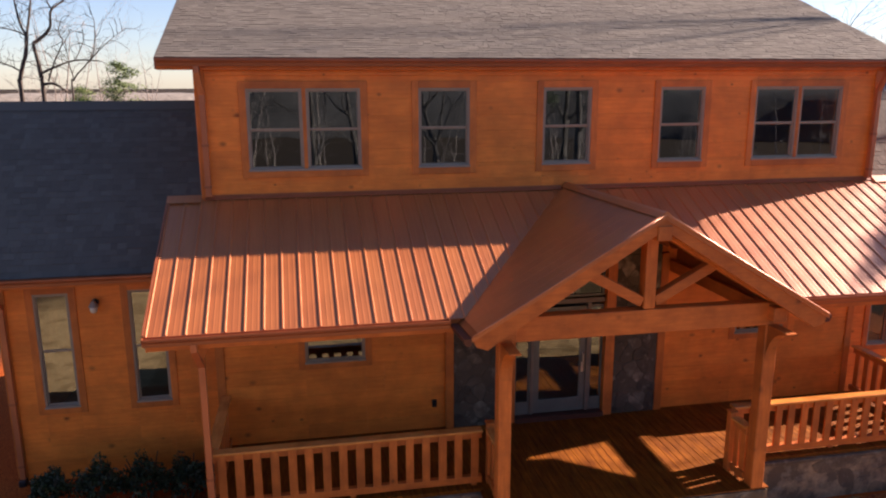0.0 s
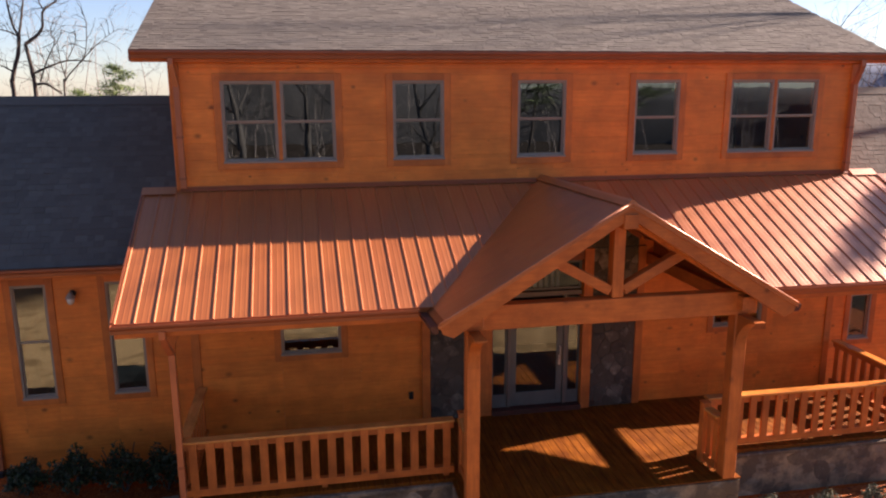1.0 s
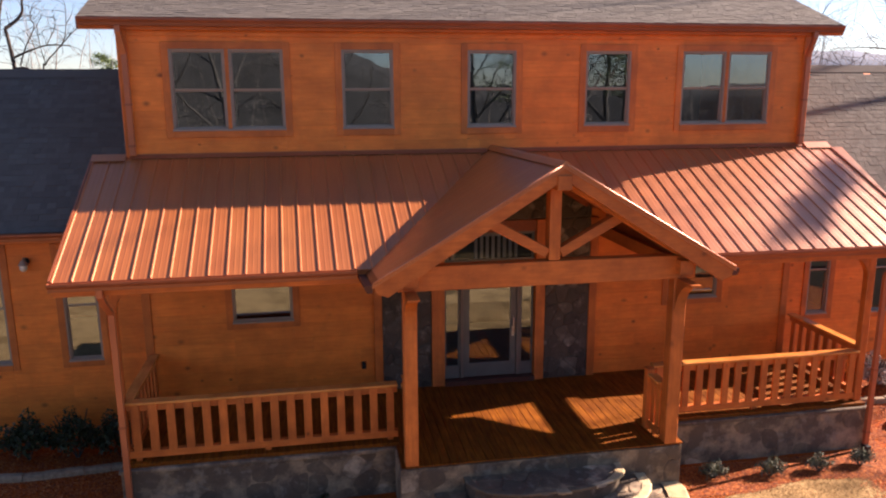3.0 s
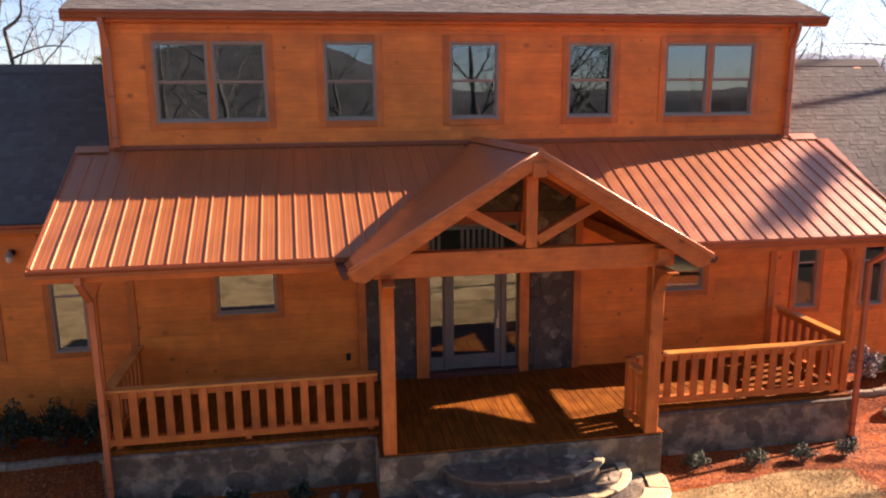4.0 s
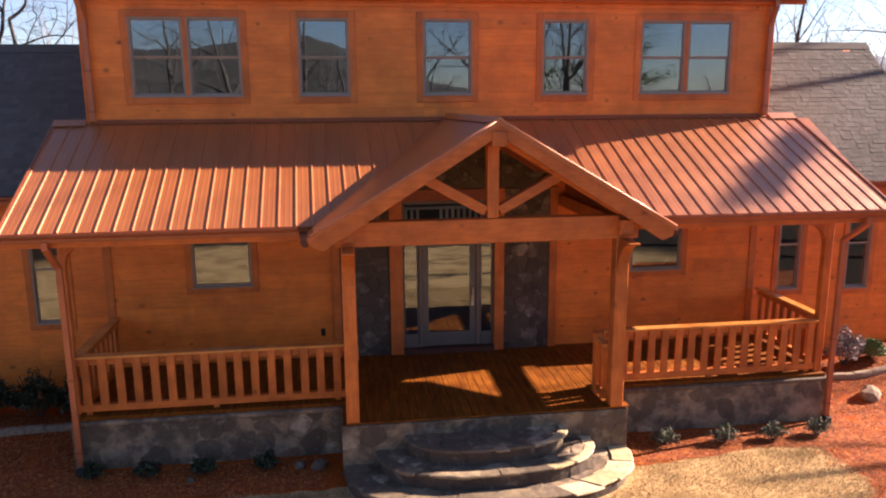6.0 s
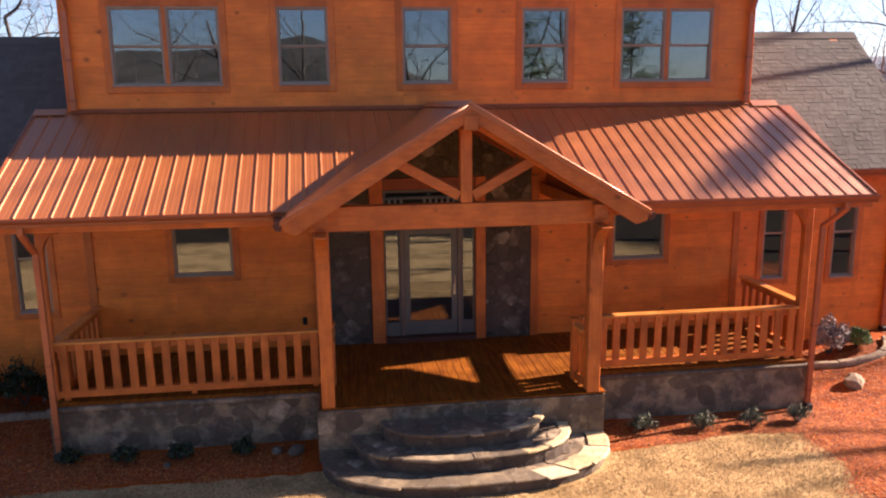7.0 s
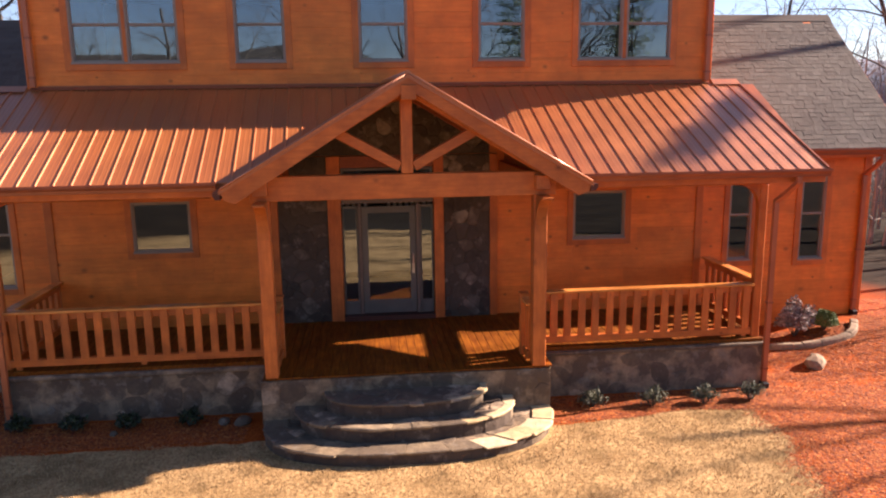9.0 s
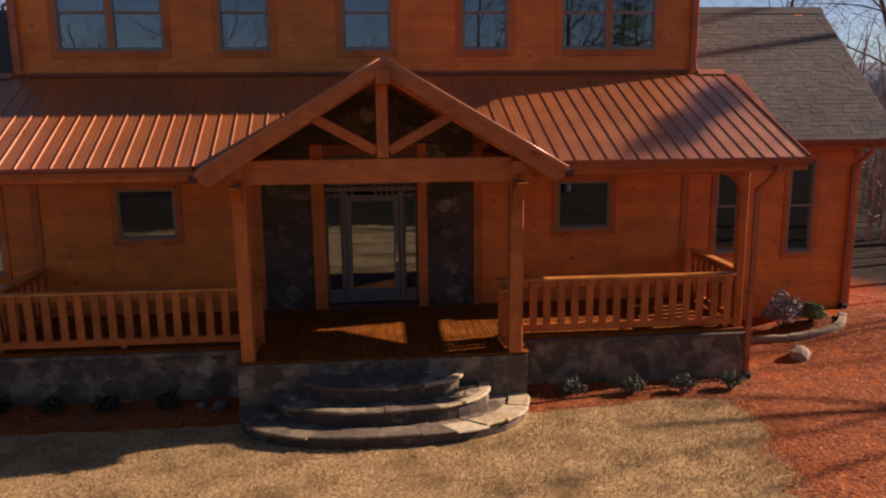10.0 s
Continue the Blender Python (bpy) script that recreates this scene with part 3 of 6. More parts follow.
# ---- shingled roofs ----
def shingled_roof(name, x0, x1, y0, z0, y1, z1, yb, zb, label, seed, count=300):
    """Front slope from the eave (y0, z0) to the ridge (y1, z1), and a plain back slope down to (yb, zb)."""
    bm = bmesh.new()
    t = 0.13
    prism(bm, [(x0, y0, z0), (x0, y1, z1), (x0, yb, zb), (x0, yb, zb - t), (x0, y1, z1 - t), (x0, y0, z0 - t)],
          [(x1, y0, z0), (x1, y1, z1), (x1, yb, zb), (x1, yb, zb - t), (x1, y1, z1 - t), (x1, y0, z0 - t)])
    roof = part(name, bm, SHINGLE)
    tagged(roof, label, "roof", kind="structure")
    rng = random.Random(seed)
    run, rise = y1 - y0, z1 - z0
    length = math.hypot(run, rise)
    tilt = math.atan2(rise, run)
    up = Vector((0, run, rise)) / length
    normal = Vector((0, -rise, run)) / length
    expo = 0.115 if rise / run < 0.6 else 0.13
    rows = int(length / expo)
    shared = []
    for k in range(8):
        wd = 0.09 + 0.02 * k
        me = bpy.data.meshes.new("shingle")
        b, tk = expo * 1.25, 0.006 + 0.003 * (k % 3)
        me.from_pydata([(0, 0, 0.001), (wd, 0, 0.001), (wd, 0, tk), (0, 0, tk), (0, b, 0.001), (wd, b, 0.001), (wd, b, 0.004), (0, b, 0.004)],
                       [], [(0, 1, 2, 3), (3, 2, 6, 7), (1, 5, 6, 2), (0, 3, 7, 4), (4, 7, 6, 5)])
        me.materials.append(SHINGLE)
        shared.append((wd, me))
    turn = Matrix.Rotation(tilt, 4, "X")
    verts, faces, made = [], [], 0
    for r in range(rows):
        x = x0 - 0.01
        while x < x1 - 0.02:
            wd, me = rng.choice(shared)
            drop = rng.choice((0, 0, 0.0, -0.004, -0.008))
            if x + wd > x1:
                wd_use = x1 + 0.01 - x
            else:
                wd_use = wd
            at = Vector((x, y0, z0)) + up * (r * expo - 0.02 + drop) + normal * 0.002
            m = Matrix.Translation(at) @ turn @ Matrix.Diagonal(((wd_use - 0.004) / wd, 1, 1, 1))
            if made < count:
                ob = new("shingle", me)
                ob.parent = roof
                ob.matrix_basis = m
                made += 1
            else:
                s = len(verts)
                verts += [tuple(m @ v.co) for v in me.vertices]
                faces += [tuple(s + i for i in p.vertices) for p in me.polygons]
            x += wd_use
    tagged(raw("shingle_courses", verts, faces, SHINGLE, roof), kind="stuff")
    cap = bmesh.new()
    prism(cap, [(x0 - 0.02, y1 - 0.17, z1 - 0.17 * rise / run + 0.03), (x0 - 0.02, y1, z1 + 0.045), (x0 - 0.02, y1 + 0.17, z1 - 0.17 * rise / run + 0.03), (x0 - 0.02, y1, z1 + 0.01)],
          [(x1 + 0.02, y1 - 0.17, z1 - 0.17 * rise / run + 0.03), (x1 + 0.02, y1, z1 + 0.045), (x1 + 0.02, y1 + 0.17, z1 - 0.17 * rise / run + 0.03), (x1 + 0.02, y1, z1 + 0.01)])
    part("ridge_cap", cap, SHINGLE, roof)
    for x, s in ((x0, -1), (x1, 1)):
        rk = bmesh.new()
        a = [(x, y0, z0 - 0.012), (x, y1, z1 - 0.012), (x, y1, z1 - 0.19), (x, y0, z0 - 0.19)]
        prism(rk, a, [(px + s * 0.03, py, pz) for px, py, pz in a])
        part("rake_board", rk, GUTTER, roof, "brown rake trim")
    return roof


shingled_roof("roof_main", -4.74, 8.84, EAVE_Y, EAVE_Z, RIDGE_Y, RIDGE_Z, 10.8, EAVE_Z, "weathered grey-tan asphalt shingle roof of the upper storey", 3)
shingled_roof("roof_left_wing", -8.3, MAIN_X0 - 0.035, 3.14, 3.24, 6.1, 5.97, 9.3, 3.1, "asphalt shingle roof of the wing in the main block's shade", 5)
shingled_roof("roof_right_wing", MAIN_X1 + 0.035, 12.68, 3.00, 3.17, 6.2, 6.07, 9.4, 3.2, "weathered grey-tan asphalt shingle roof of the sunlit wing", 7)


def eave(name, x0, x1, y, z, wall_y, label):
    """Fascia board and soffit below a roof's edge."""
    tagged(part(name, boxed(x0, x1, y + 0.005, y + 0.035, z - 0.20, z - 0.012, 0.004), TRIM_X), label, "fascia", kind="structure")
    tagged(part("soffit", boxed(x0 + 0.03, x1 - 0.03, y + 0.035, wall_y - 0.03, z - 0.19, z - 0.165), SOFFIT), "stained wooden soffit", "soffit", kind="structure")


eave("fascia", -4.74, 8.84, EAVE_Y, EAVE_Z, WALL, "stained fascia board under the main eave")
eave("fascia", -8.3, MAIN_X0 - 0.04, 3.14, 3.24, WINGL, "stained fascia board under the wing's eave")
eave("fascia", 9.0, 12.68, 3.00, 3.17, WINGR, "stained fascia board under the wing's eave")
# gable ends of the main block and of the wings
for nm, x, ya, yb, za, zb in (("wall_main_gable", MAIN_X0, 2.98, 10.3, UPPER_Z1, 0), ("wall_main_gable", MAIN_X1 - 0.18, 2.98, 10.3, UPPER_Z1, 0)):
    bm = bmesh.new()
    ring = [(x, ya, za), (x, RIDGE_Y, RIDGE_Z - 0.14), (x, yb, za)]
    prism(bm, ring, [(a + 0.18, b, c) for a, b, c in ring])
    tagged(part(nm, bm, SIDING), "orange-stained gable end", "wall", kind="structure")
for x, ya, top in ((-7.75, WINGL, 5.80), (11.97, WINGR, 5.92)):
    bm = bmesh.new()
    ring = [(x, ya, 3.2), (x, 6.02, top), (x, 9.1, 3.2)]
    prism(bm, ring, [(a + 0.18, b, c) for a, b, c in ring])
    tagged(part("wall_wing_gable", bm, SIDING), "orange-stained gable end of the wing", "wall", kind="structure")


# ---- metal porch roof ----
def porch_x(u, y):
    """The roof widens a little towards its right-hand eave corner."""
    s = (WALL - y) / (WALL - PE_Y)
    left, right = -4.74 - 0.02 * s, 8.84 + 0.34 * s
    return left + (right - left) * u


def porch_z(y):
    return PE_Z + (y - PE_Y) * (PT_Z - PE_Z) / (WALL - PE_Y)


def gable_z(x):
    return GZ - abs(x - GX) * (GZ - GTIP) / GHALF


RIB = [(0.0, 0.0), (0.010, 0.020), (0.026, 0.020), (0.036, 0.0), (0.096, 0.0), (0.106, 0.0018), (0.116, 0.0018), (0.126, 0.0),
       (0.170, 0.0), (0.180, 0.0018), (0.190, 0.0018), (0.200, 0.0), (0.25, 0.0)]


def porch_roof():
    roof = thing("roof_porch", (GX, WALL, PE_Z), "copper-brown ribbed steel roof over the porch", "roof", kind="structure")
    count = 54
    for k in range(count):
        u0, u1 = k / count, (k + 1) / count
        xa, xb = porch_x(u0, 1.6), porch_x(u1, 1.6)
        gx = ridge_x(1.6)
        outer = max(abs(xa - gx), abs(xb - gx))
        zg = GZ - outer * (GZ - GTIP) / GHALF
        ys = PE_Y - 0.03 if outer > GHALF - 0.12 else PE_Y + (zg - PE_Z) / ((PT_Z - PE_Z) / (WALL - PE_Y)) - 0.05
        ys = max(PE_Y - 0.03, ys)
        if ys > WALL - 0.15:
            continue
        bm = bmesh.new()
        rings = []
        for y in (ys, WALL - 0.02):
            x0, x1 = porch_x(u0, y), porch_x(u1, y)
            top = [bm.verts.new((x0 + (x1 - x0) * a / 0.25, y, porch_z(y) + b)) for a, b in RIB]
            low = [bm.verts.new((x0, y, porch_z(y) - 0.012)), bm.verts.new((x1, y, porch_z(y) - 0.012))]
            rings.append((top, low))
        (ta, la), (tb, lb) = rings
        for i in range(len(RIB) - 1):
            bm.faces.new((ta[i], ta[i + 1], tb[i + 1], tb[i]))
        bm.faces.new((la[0], lb[0], lb[1], la[1]))
        bm.faces.new(ta + [la[1], la[0]])
        bm.faces.new(tb + [lb[1], lb[0]])
        part("roof_panel", bm, ROOFING, roof)
    # flashing along the wall, with short caps past its corners
    ring = [(0, WALL - 0.08, porch_z(WALL - 0.08) + 0.026), (0, WALL - 0.012, PT_Z + 0.030), (0, WALL - 0.012, PT_Z + 0.045), (0, WALL - 0.002, PT_Z + 0.045), (0, WALL - 0.002, PT_Z + 0.0), (0, WALL - 0.08, porch_z(WALL - 0.08) + 0.020)]
    for a, b, nm in ((MAIN_X0 + 0.03, ridge_x(WALL) - 0.10, "wall_flashing"), (ridge_x(WALL) + 0.10, MAIN_X1 - 0.02, "wall_flashing")):
        f = bmesh.new()
        prism(f, [(a, y, z) for _, y, z in ring], [(b, y, z) for _, y, z in ring])
        part(nm, f, GUTTER, roof, "dark brown metal flashing")
    for a, b in ((-4.76, MAIN_X0 - 0.035), (MAIN_X1 + 0.035, 8.86)):
        f = bmesh.new()
        r2 = [(0, WALL - 0.15, porch_z(WALL - 0.15) + 0.034), (0, WALL, PT_Z + 0.05), (0, WALL + 0.06, PT_Z + 0.02), (0, WALL + 0.06, PT_Z - 0.06), (0, WALL - 0.01, PT_Z + 0.0)]
        prism(f, [(a, y, z) for _, y, z in r2], [(b, y, z) for _, y, z in r2])
        part("end_cap", f, ROOFING, roof)
    # rake trims, fascia and boarded underside
    for u, s in ((0, -1), (1, 1)):
        f = bmesh.new()
        pa, pb = (porch_x(u, PE_Y - 0.03), PE_Y - 0.03), (porch_x(u, WALL), WALL)
        ring = [(pa[0], pa[1], porch_z(pa[1]) + 0.03), (pb[0], pb[1], PT_Z + 0.03), (pb[0], pb[1], PT_Z - 0.10), (pa[0], pa[1], porch_z(pa[1]) - 0.10)]
        prism(f, ring, [(x + s * 0.03, y, z) for x, y, z in ring])
        part("rake_trim", f, GUTTER, roof, "brown metal rake trim")
    for a, b in ((0.0, (ridge_x(PE_Y) - GHALF + 0.05 + 4.76) / 13.94), ((ridge_x(PE_Y) + GHALF - 0.05 + 4.76) / 13.94, 1.0)):
        xa, xb = porch_x(a, PE_Y), porch_x(b, PE_Y)
        part("fascia_board", boxed(xa, xb, PE_Y + 0.0, PE_Y + 0.035, PE_Z - 0.235, PE_Z - 0.016, 0.004), TRIM_X, roof, "stained fascia board")
        f = bmesh.new()
        ring = [(0, PE_Y + 0.035, PE_Z - 0.04), (0, WALL - 0.03, PT_Z - 0.055), (0, WALL - 0.03, PT_Z - 0.095), (0, PE_Y + 0.035, PE_Z - 0.08)]
        prism(f, [(xa, y, z) for _, y, z in ring], [(xb, y, z) for _, y, z in ring])
        part("porch_ceiling", f, SOFFIT, roof, "boarded underside")
        # the three-cornered piece that runs in behind the gable
        xi = xb if a == 0.0 else xa
        f = bmesh.new()
        tri = [(xi, PE_Y + 0.035, PE_Z - 0.05), (xi, WALL - 0.03, PT_Z - 0.065), (ridge_x(WALL), WALL - 0.03, PT_Z - 0.065)]
        prism(f, tri, [(x, y, z - 0.03) for x, y, z in tri])
        part("porch_ceiling", f, SOFFIT, roof, "boarded underside")
    return roof


porch_roof()


# ---- entrance gable ----
def entrance_gable():
    roof = thing("roof_entrance_gable", (GX, GY, GTIP), "copper-brown metal gable roof over the entrance", "roof", kind="structure")
    slope = (GZ - GTIP) / GHALF
    for s in (-1, 1):
        panels = 15
        for k in range(panels):
            # each panel runs down the slope; the ribs lie across the ridge
            y0 = GY + k * 0.232
            y1 = y0 + 0.232
            if y0 > WALL - 0.1:
                break
            y1 = min(y1, WALL - 0.03)
            # the lower end stops in the valley
            def low(y):
                zv = max(GTIP, porch_z(max(PE_Y, y)))
                return min(GHALF, (GZ - zv) / slope + 0.04)
            d0, d1 = low(y0), low(y1)
            if max(d0, d1) < 0.08:
                continue
            bm = bmesh.new()
            top, bot = [], []
            for a, b in RIB:
                t = min(1.0, a / 0.25)
                y = y0 + (y1 - y0) * t
                d = d0 + (d1 - d0) * t
                b = b * 0.10
                top.append(bm.verts.new((GX, y, GZ + b)))
                bot.append(bm.verts.new((GX + s * d, y, GZ - d * slope + b)))
            for i in range(len(RIB) - 1):
                bm.faces.new((top[i], top[i + 1], bot[i + 1], bot[i]))
            part("roof_panel", bm, ROOFING, roof)
        # sheathing under the panels
        f = bmesh.new()
        ring = [(GX, GZ - 0.012), (GX + s * GHALF, GTIP - 0.012), (GX + s * GHALF, GTIP - 0.05), (GX, GZ - 0.05)]
        prism(f, [(x, GY + 0.02, z) for x, z in ring], [(x, PE_Y + 0.1, z) for x, z in ring])
        part("sheathing", f, SOFFIT, roof, "boarded underside")
        f = bmesh.new()
        prism(f, [(GX, PE_Y + 0.1, GZ - 0.012), (GX + s * GHALF, PE_Y + 0.1, GTIP - 0.012), (GX + s * GHALF, PE_Y + 0.1, GTIP - 0.05), (GX, PE_Y + 0.1, GZ - 0.05)],
              [(GX, WALL - 0.03, GZ - 0.012), (GX + s * 0.12, WALL - 0.03, GZ - 0.012 - 0.12 * slope), (GX + s * 0.12, WALL - 0.03, GZ - 0.05 - 0.12 * slope), (GX, WALL - 0.03, GZ - 0.05)])
        part("sheathing", f, SOFFIT, roof, "boarded underside")
        # barge rafter
        f = bmesh.new()
        th = 0.19
        ring = [(GX, GZ - 0.02), (GX + s * (GHALF + 0.0), GTIP - 0.02), (GX + s * (GHALF - 0.05), GTIP - 0.02 - th * 0.62), (GX + s * (GHALF - 0.20), GTIP - 0.02 - th * 0.90), (GX, GZ - 0.02 - th)]
        prism(f, [(x, GY - 0.0, z) for x, z in ring], [(x, GY + 0.09, z) for x, z in ring])
        part("barge_rafter", f, TIMBER_X, roof, "thick orange cedar barge rafter")
        # metal edge that catches the light
        f = bmesh.new()
        ring = [(GX, GZ + 0.016), (GX + s * (GHALF + 0.02), GTIP + 0.005), (GX + s * (GHALF + 0.02), GTIP - 0.055), (GX, GZ - 0.052)]
        prism(f, [(x, GY - 0.016, z) for x, z in ring], [(x, GY - 0.002, z) for x, z in ring])
        part("drip_edge", f, ROOFING, roof)
        f = bmesh.new()
        round8 = [(0.020 * math.cos(a * math.pi / 4), 0.020 * math.sin(a * math.pi / 4)) for a in range(8)]
        sweep(f, round8, [(GX + s * GHALF * k / 4, GY - 0.012, GZ + 0.016 - (GZ - GTIP) * k / 4) for k in range(5)])
        part("edge_roll", f, ROOFING, roof, "rolled metal edge that catches the sun", True)
        # gutter along the short side eave
        f = bmesh.new()
        xo = GX + s * (GHALF + 0.005)
        ring = [(xo, GTIP - 0.03), (xo + s * 0.11, GTIP - 0.03), (xo + s * 0.11, GTIP - 0.075), (xo + s * 0.075, GTIP - 0.135), (xo, GTIP - 0.135)]
        prism(f, [(x, GY + 0.05, z) for x, z in ring], [(x, PE_Y + 0.05, z) for x, z in ring])
        part("gutter_end", f, FLASHING, roof, "dark end of the short gutter")
    cap = bmesh.new()
    prism(cap, [(GX - 0.10, GY - 0.03, GZ - 0.10 * slope + 0.026), (GX - 0.035, GY - 0.03, GZ + 0.036), (GX, GY - 0.03, GZ + 0.055), (GX + 0.035, GY - 0.03, GZ + 0.036), (GX + 0.10, GY - 0.03, GZ - 0.10 * slope + 0.026), (GX, GY - 0.03, GZ + 0.012)],
          [(GX - 0.10, WALL - 0.02, GZ - 0.10 * slope + 0.026), (GX - 0.035, WALL - 0.02, GZ + 0.036), (GX, WALL - 0.02, GZ + 0.055), (GX + 0.035, WALL - 0.02, GZ + 0.036), (GX + 0.10, WALL - 0.02, GZ - 0.10 * slope + 0.026), (GX, WALL - 0.02, GZ + 0.012)])
    part("ridge_cap", cap, ROOFING, roof)
    part("ridge_beam", boxed(GX - 0.105, GX + 0.105, GY - 0.03, WALL - 0.03, GZ - 0.36, GZ - 0.15, 0.008), TIMBER_Y, roof, "cedar ridge beam end")
    for s in (-1, 1):
        for y in (0.75, 1.6):
            f = bmesh.new()
            ln = 2.0 if y < 1 else 1.25
            beam(f, (GX + s * 0.1, y, GZ - 0.16), (GX + s * ln, y, GZ - 0.12 - ln * slope), 0.09, 0.14)
            # soffit stain instead of cedar: darker, to paint the shade inside the gable
            part("rafter", f, SOFFIT, roof)
    for piece in roof.children:
        for v in piece.data.vertices:
            v.co.x -= ASKEW * (v.co.y - GY)
    return roof


entrance_gable()


def truss():
    cx = ridge_x(0.0)
    tr = thing("porch_truss", (cx, 0, 2.76), "orange cedar king-post truss on the entrance posts", "truss")
    b = 0.008
    part("tie_beam", boxed(-0.04, 4.52, -0.10, 0.10, 2.75, 3.11, b), TIMBER_X, tr)
    part("king_post", boxed(cx - 0.088, cx + 0.088, -0.095, 0.095, 3.12, 4.26, b), TIMBER_Z, tr)
    for s in (-1, 1):
        f = bmesh.new()
        beam(f, (cx + s * 0.10, 0, 3.22), (cx + s * 1.12, 0, 3.78), 0.15, 0.15, bevel=b)
        part("strut", f, TIMBER_X, tr)
        f = bmesh.new()
        beam(f, (cx + s * 0.02, 0, GZ - 0.17), (cx + s * 2.28, 0, GTIP + 0.05), 0.18, 0.17, bevel=b)
        part("top_chord", f, TIMBER_X, tr)
    for x in (0.135, 4.29):
        part("plate_beam", boxed(x - 0.105, x + 0.105, GY + 0.10, WALL - 0.03, 2.84, 3.06, b), TIMBER_Y, tr)
        f = bmesh.new()
        ring = [(y, max(gable_z(x + ASKEW * (y - GY)), porch_z(y)) - 0.10) for y in (0.12, 0.75, 1.0, WALL - 0.12)]
        ring = [(0.12, 3.062)] + ring + [(WALL - 0.12, 3.062)]
        prism(f, [(x - 0.02, y, z) for y, z in ring], [(x + 0.02, y, z) for y, z in ring])
        part("side_boarding", f, SOFFIT, tr, "dark stained boarding between beam and roof")
    return tr


truss()


# ---- porch ----
def post(name, x, y, z0, z1, wide, label, braces=(), reach=0.42, thick=0.055):
    p = thing(name, (x, y, z0), label, "post", "porch posts")
    part("shaft", boxed(x - wide / 2, x + wide / 2, y - wide / 2, y + wide / 2, z0, z1, 0.012), TIMBER_Z, p)
    for dx, dy in braces:
        # a solid bracket with a hollow curve on its outer side
        high = reach * 1.25
        curve = [(reach * (1 - math.cos(k / 8 * math.pi / 2)), -high + (high - 0.025) * math.sin(k / 8 * math.pi / 2)) for k in range(9)]
        ring = [(-0.01, -high - 0.06)] + curve + [(reach, 0.0), (-0.01, 0.0)]
        sides = []
        for w in (-thick, thick):
            sides.append([(x + dx * (wide / 2 + out) - dy * w, y + dy * (wide / 2 + out) + dx * w, z1 - 0.005 + up) for out, up in ring])
        bm = bmesh.new()
        prism(bm, *sides)
        part("knee_brace", bm, TIMBER_Z, p, "curved knee brace")
    return p


post("porch_post", 0.135, 0.0, 0.03, 2.76, 0.20, "square orange cedar post at the head of the steps", [(0, -1)], 0.46, 0.082)
post("porch_post", 4.29, 0.0, 0.03, 2.76, 0.21, "square orange cedar post at the head of the steps", [(0, -1)], 0.46, 0.082)
post("porch_post", -4.13, 0.92, 0.03, 2.72, 0.10, "slim stained corner post of the porch", [(1, 0)], 0.24)
post("porch_post", 8.38, 0.90, 0.03, 2.72, 0.14, "slim stained corner post of the porch", [(-1, 0)], 0.32)
for a, b in ((-4.14, 0.0), (4.40, 8.44)):
    bm = boxed(a, b, 0.78, 0.94, 2.72, 2.96, 0.01)
    tagged(part("porch_beam", bm, TIMBER_X), "long stained beam under the porch eave", "beam")
for x in (-4.06, 8.38):
    tagged(part("porch_beam", boxed(x - 0.08, x + 0.08, 0.945, WALL - 0.03, 2.98, 3.28, 0.01), TIMBER_Y), "deep stained beam across the porch's open end", "beam")


def railing(p, q, count, label, legs=(0.5,), height=1.0):
    """Two rails and flat balusters between two places on the deck."""
    (xa, ya), (xb, yb) = p, q
    base = 0.03
    r = thing("railing", ((xa + xb) / 2, (ya + yb) / 2, base), label, "railing", "porch railings")
    along_x = abs(xb - xa) > abs(yb - ya)
    mat = TIMBER_X if along_x else TIMBER_Y

    def bar(z0, z1, w):
        if along_x:
            return boxed(xa, xb, ya - w / 2, ya + w / 2, z0, z1, 0.006)
        return boxed(xa - w / 2, xa + w / 2, min(ya, yb), max(ya, yb), z0, z1, 0.006)
    part("handrail", bar(height - 0.045, height, 0.17), RAIL_X if along_x else RAIL_Y, r)
    part("upper_rail", bar(height - 0.16, height - 0.047, 0.05), mat, r)
    part("lower_rail", bar(0.085, 0.20, 0.10), mat, r)
    rng = random.Random(count * 7 + int(xa * 10))
    for k in range(count):
        t = (k + 0.5) / count
        x, y = xa + (xb - xa) * t, ya + (yb - ya) * t
        w, d = 0.062 + rng.uniform(-0.003, 0.003), 0.02
        x += rng.uniform(-0.008, 0.008) if along_x else 0
        if along_x:
            bm = boxed(x - w, x + w, y - 0.027 - 2 * d, y - 0.027, 0.202, height - 0.05, 0.004)
        else:
            bm = boxed(x - d, x + d, y - w, y + w, 0.202, height - 0.05, 0.004)
        part("baluster", bm, TIMBER_Z, r)
    for t in legs:
        x, y = xa + (xb - xa) * t, ya + (yb - ya) * t
        part("foot_block", boxed(x - 0.045, x + 0.045, y - 0.03, y + 0.03, base, 0.085, 0.004), TIMBER_Z, r)
    return r


LAB = "orange cedar railing with flat upright balusters"
railing((-4.07, 0.87), (0.03, 0.87), 16, LAB + " along the porch edge", (0.03, 0.5, 0.97))
railing((4.38, 0.87), (8.29, 0.87), 16, LAB + " along the porch edge", (0.03, 0.5, 0.97))
railing((-4.06, 0.98), (-4.06, 2.94), 8, LAB + " closing the porch's shaded end", (0.5,))
railing((8.42, 0.98), (8.42, 2.94), 8, LAB + " closing the porch's sunny end", (0.5,), 1.05)
railing((4.20, 0.12), (4.20, 0.47), 2, "short cedar railing beside the post at the steps", (0.5,))
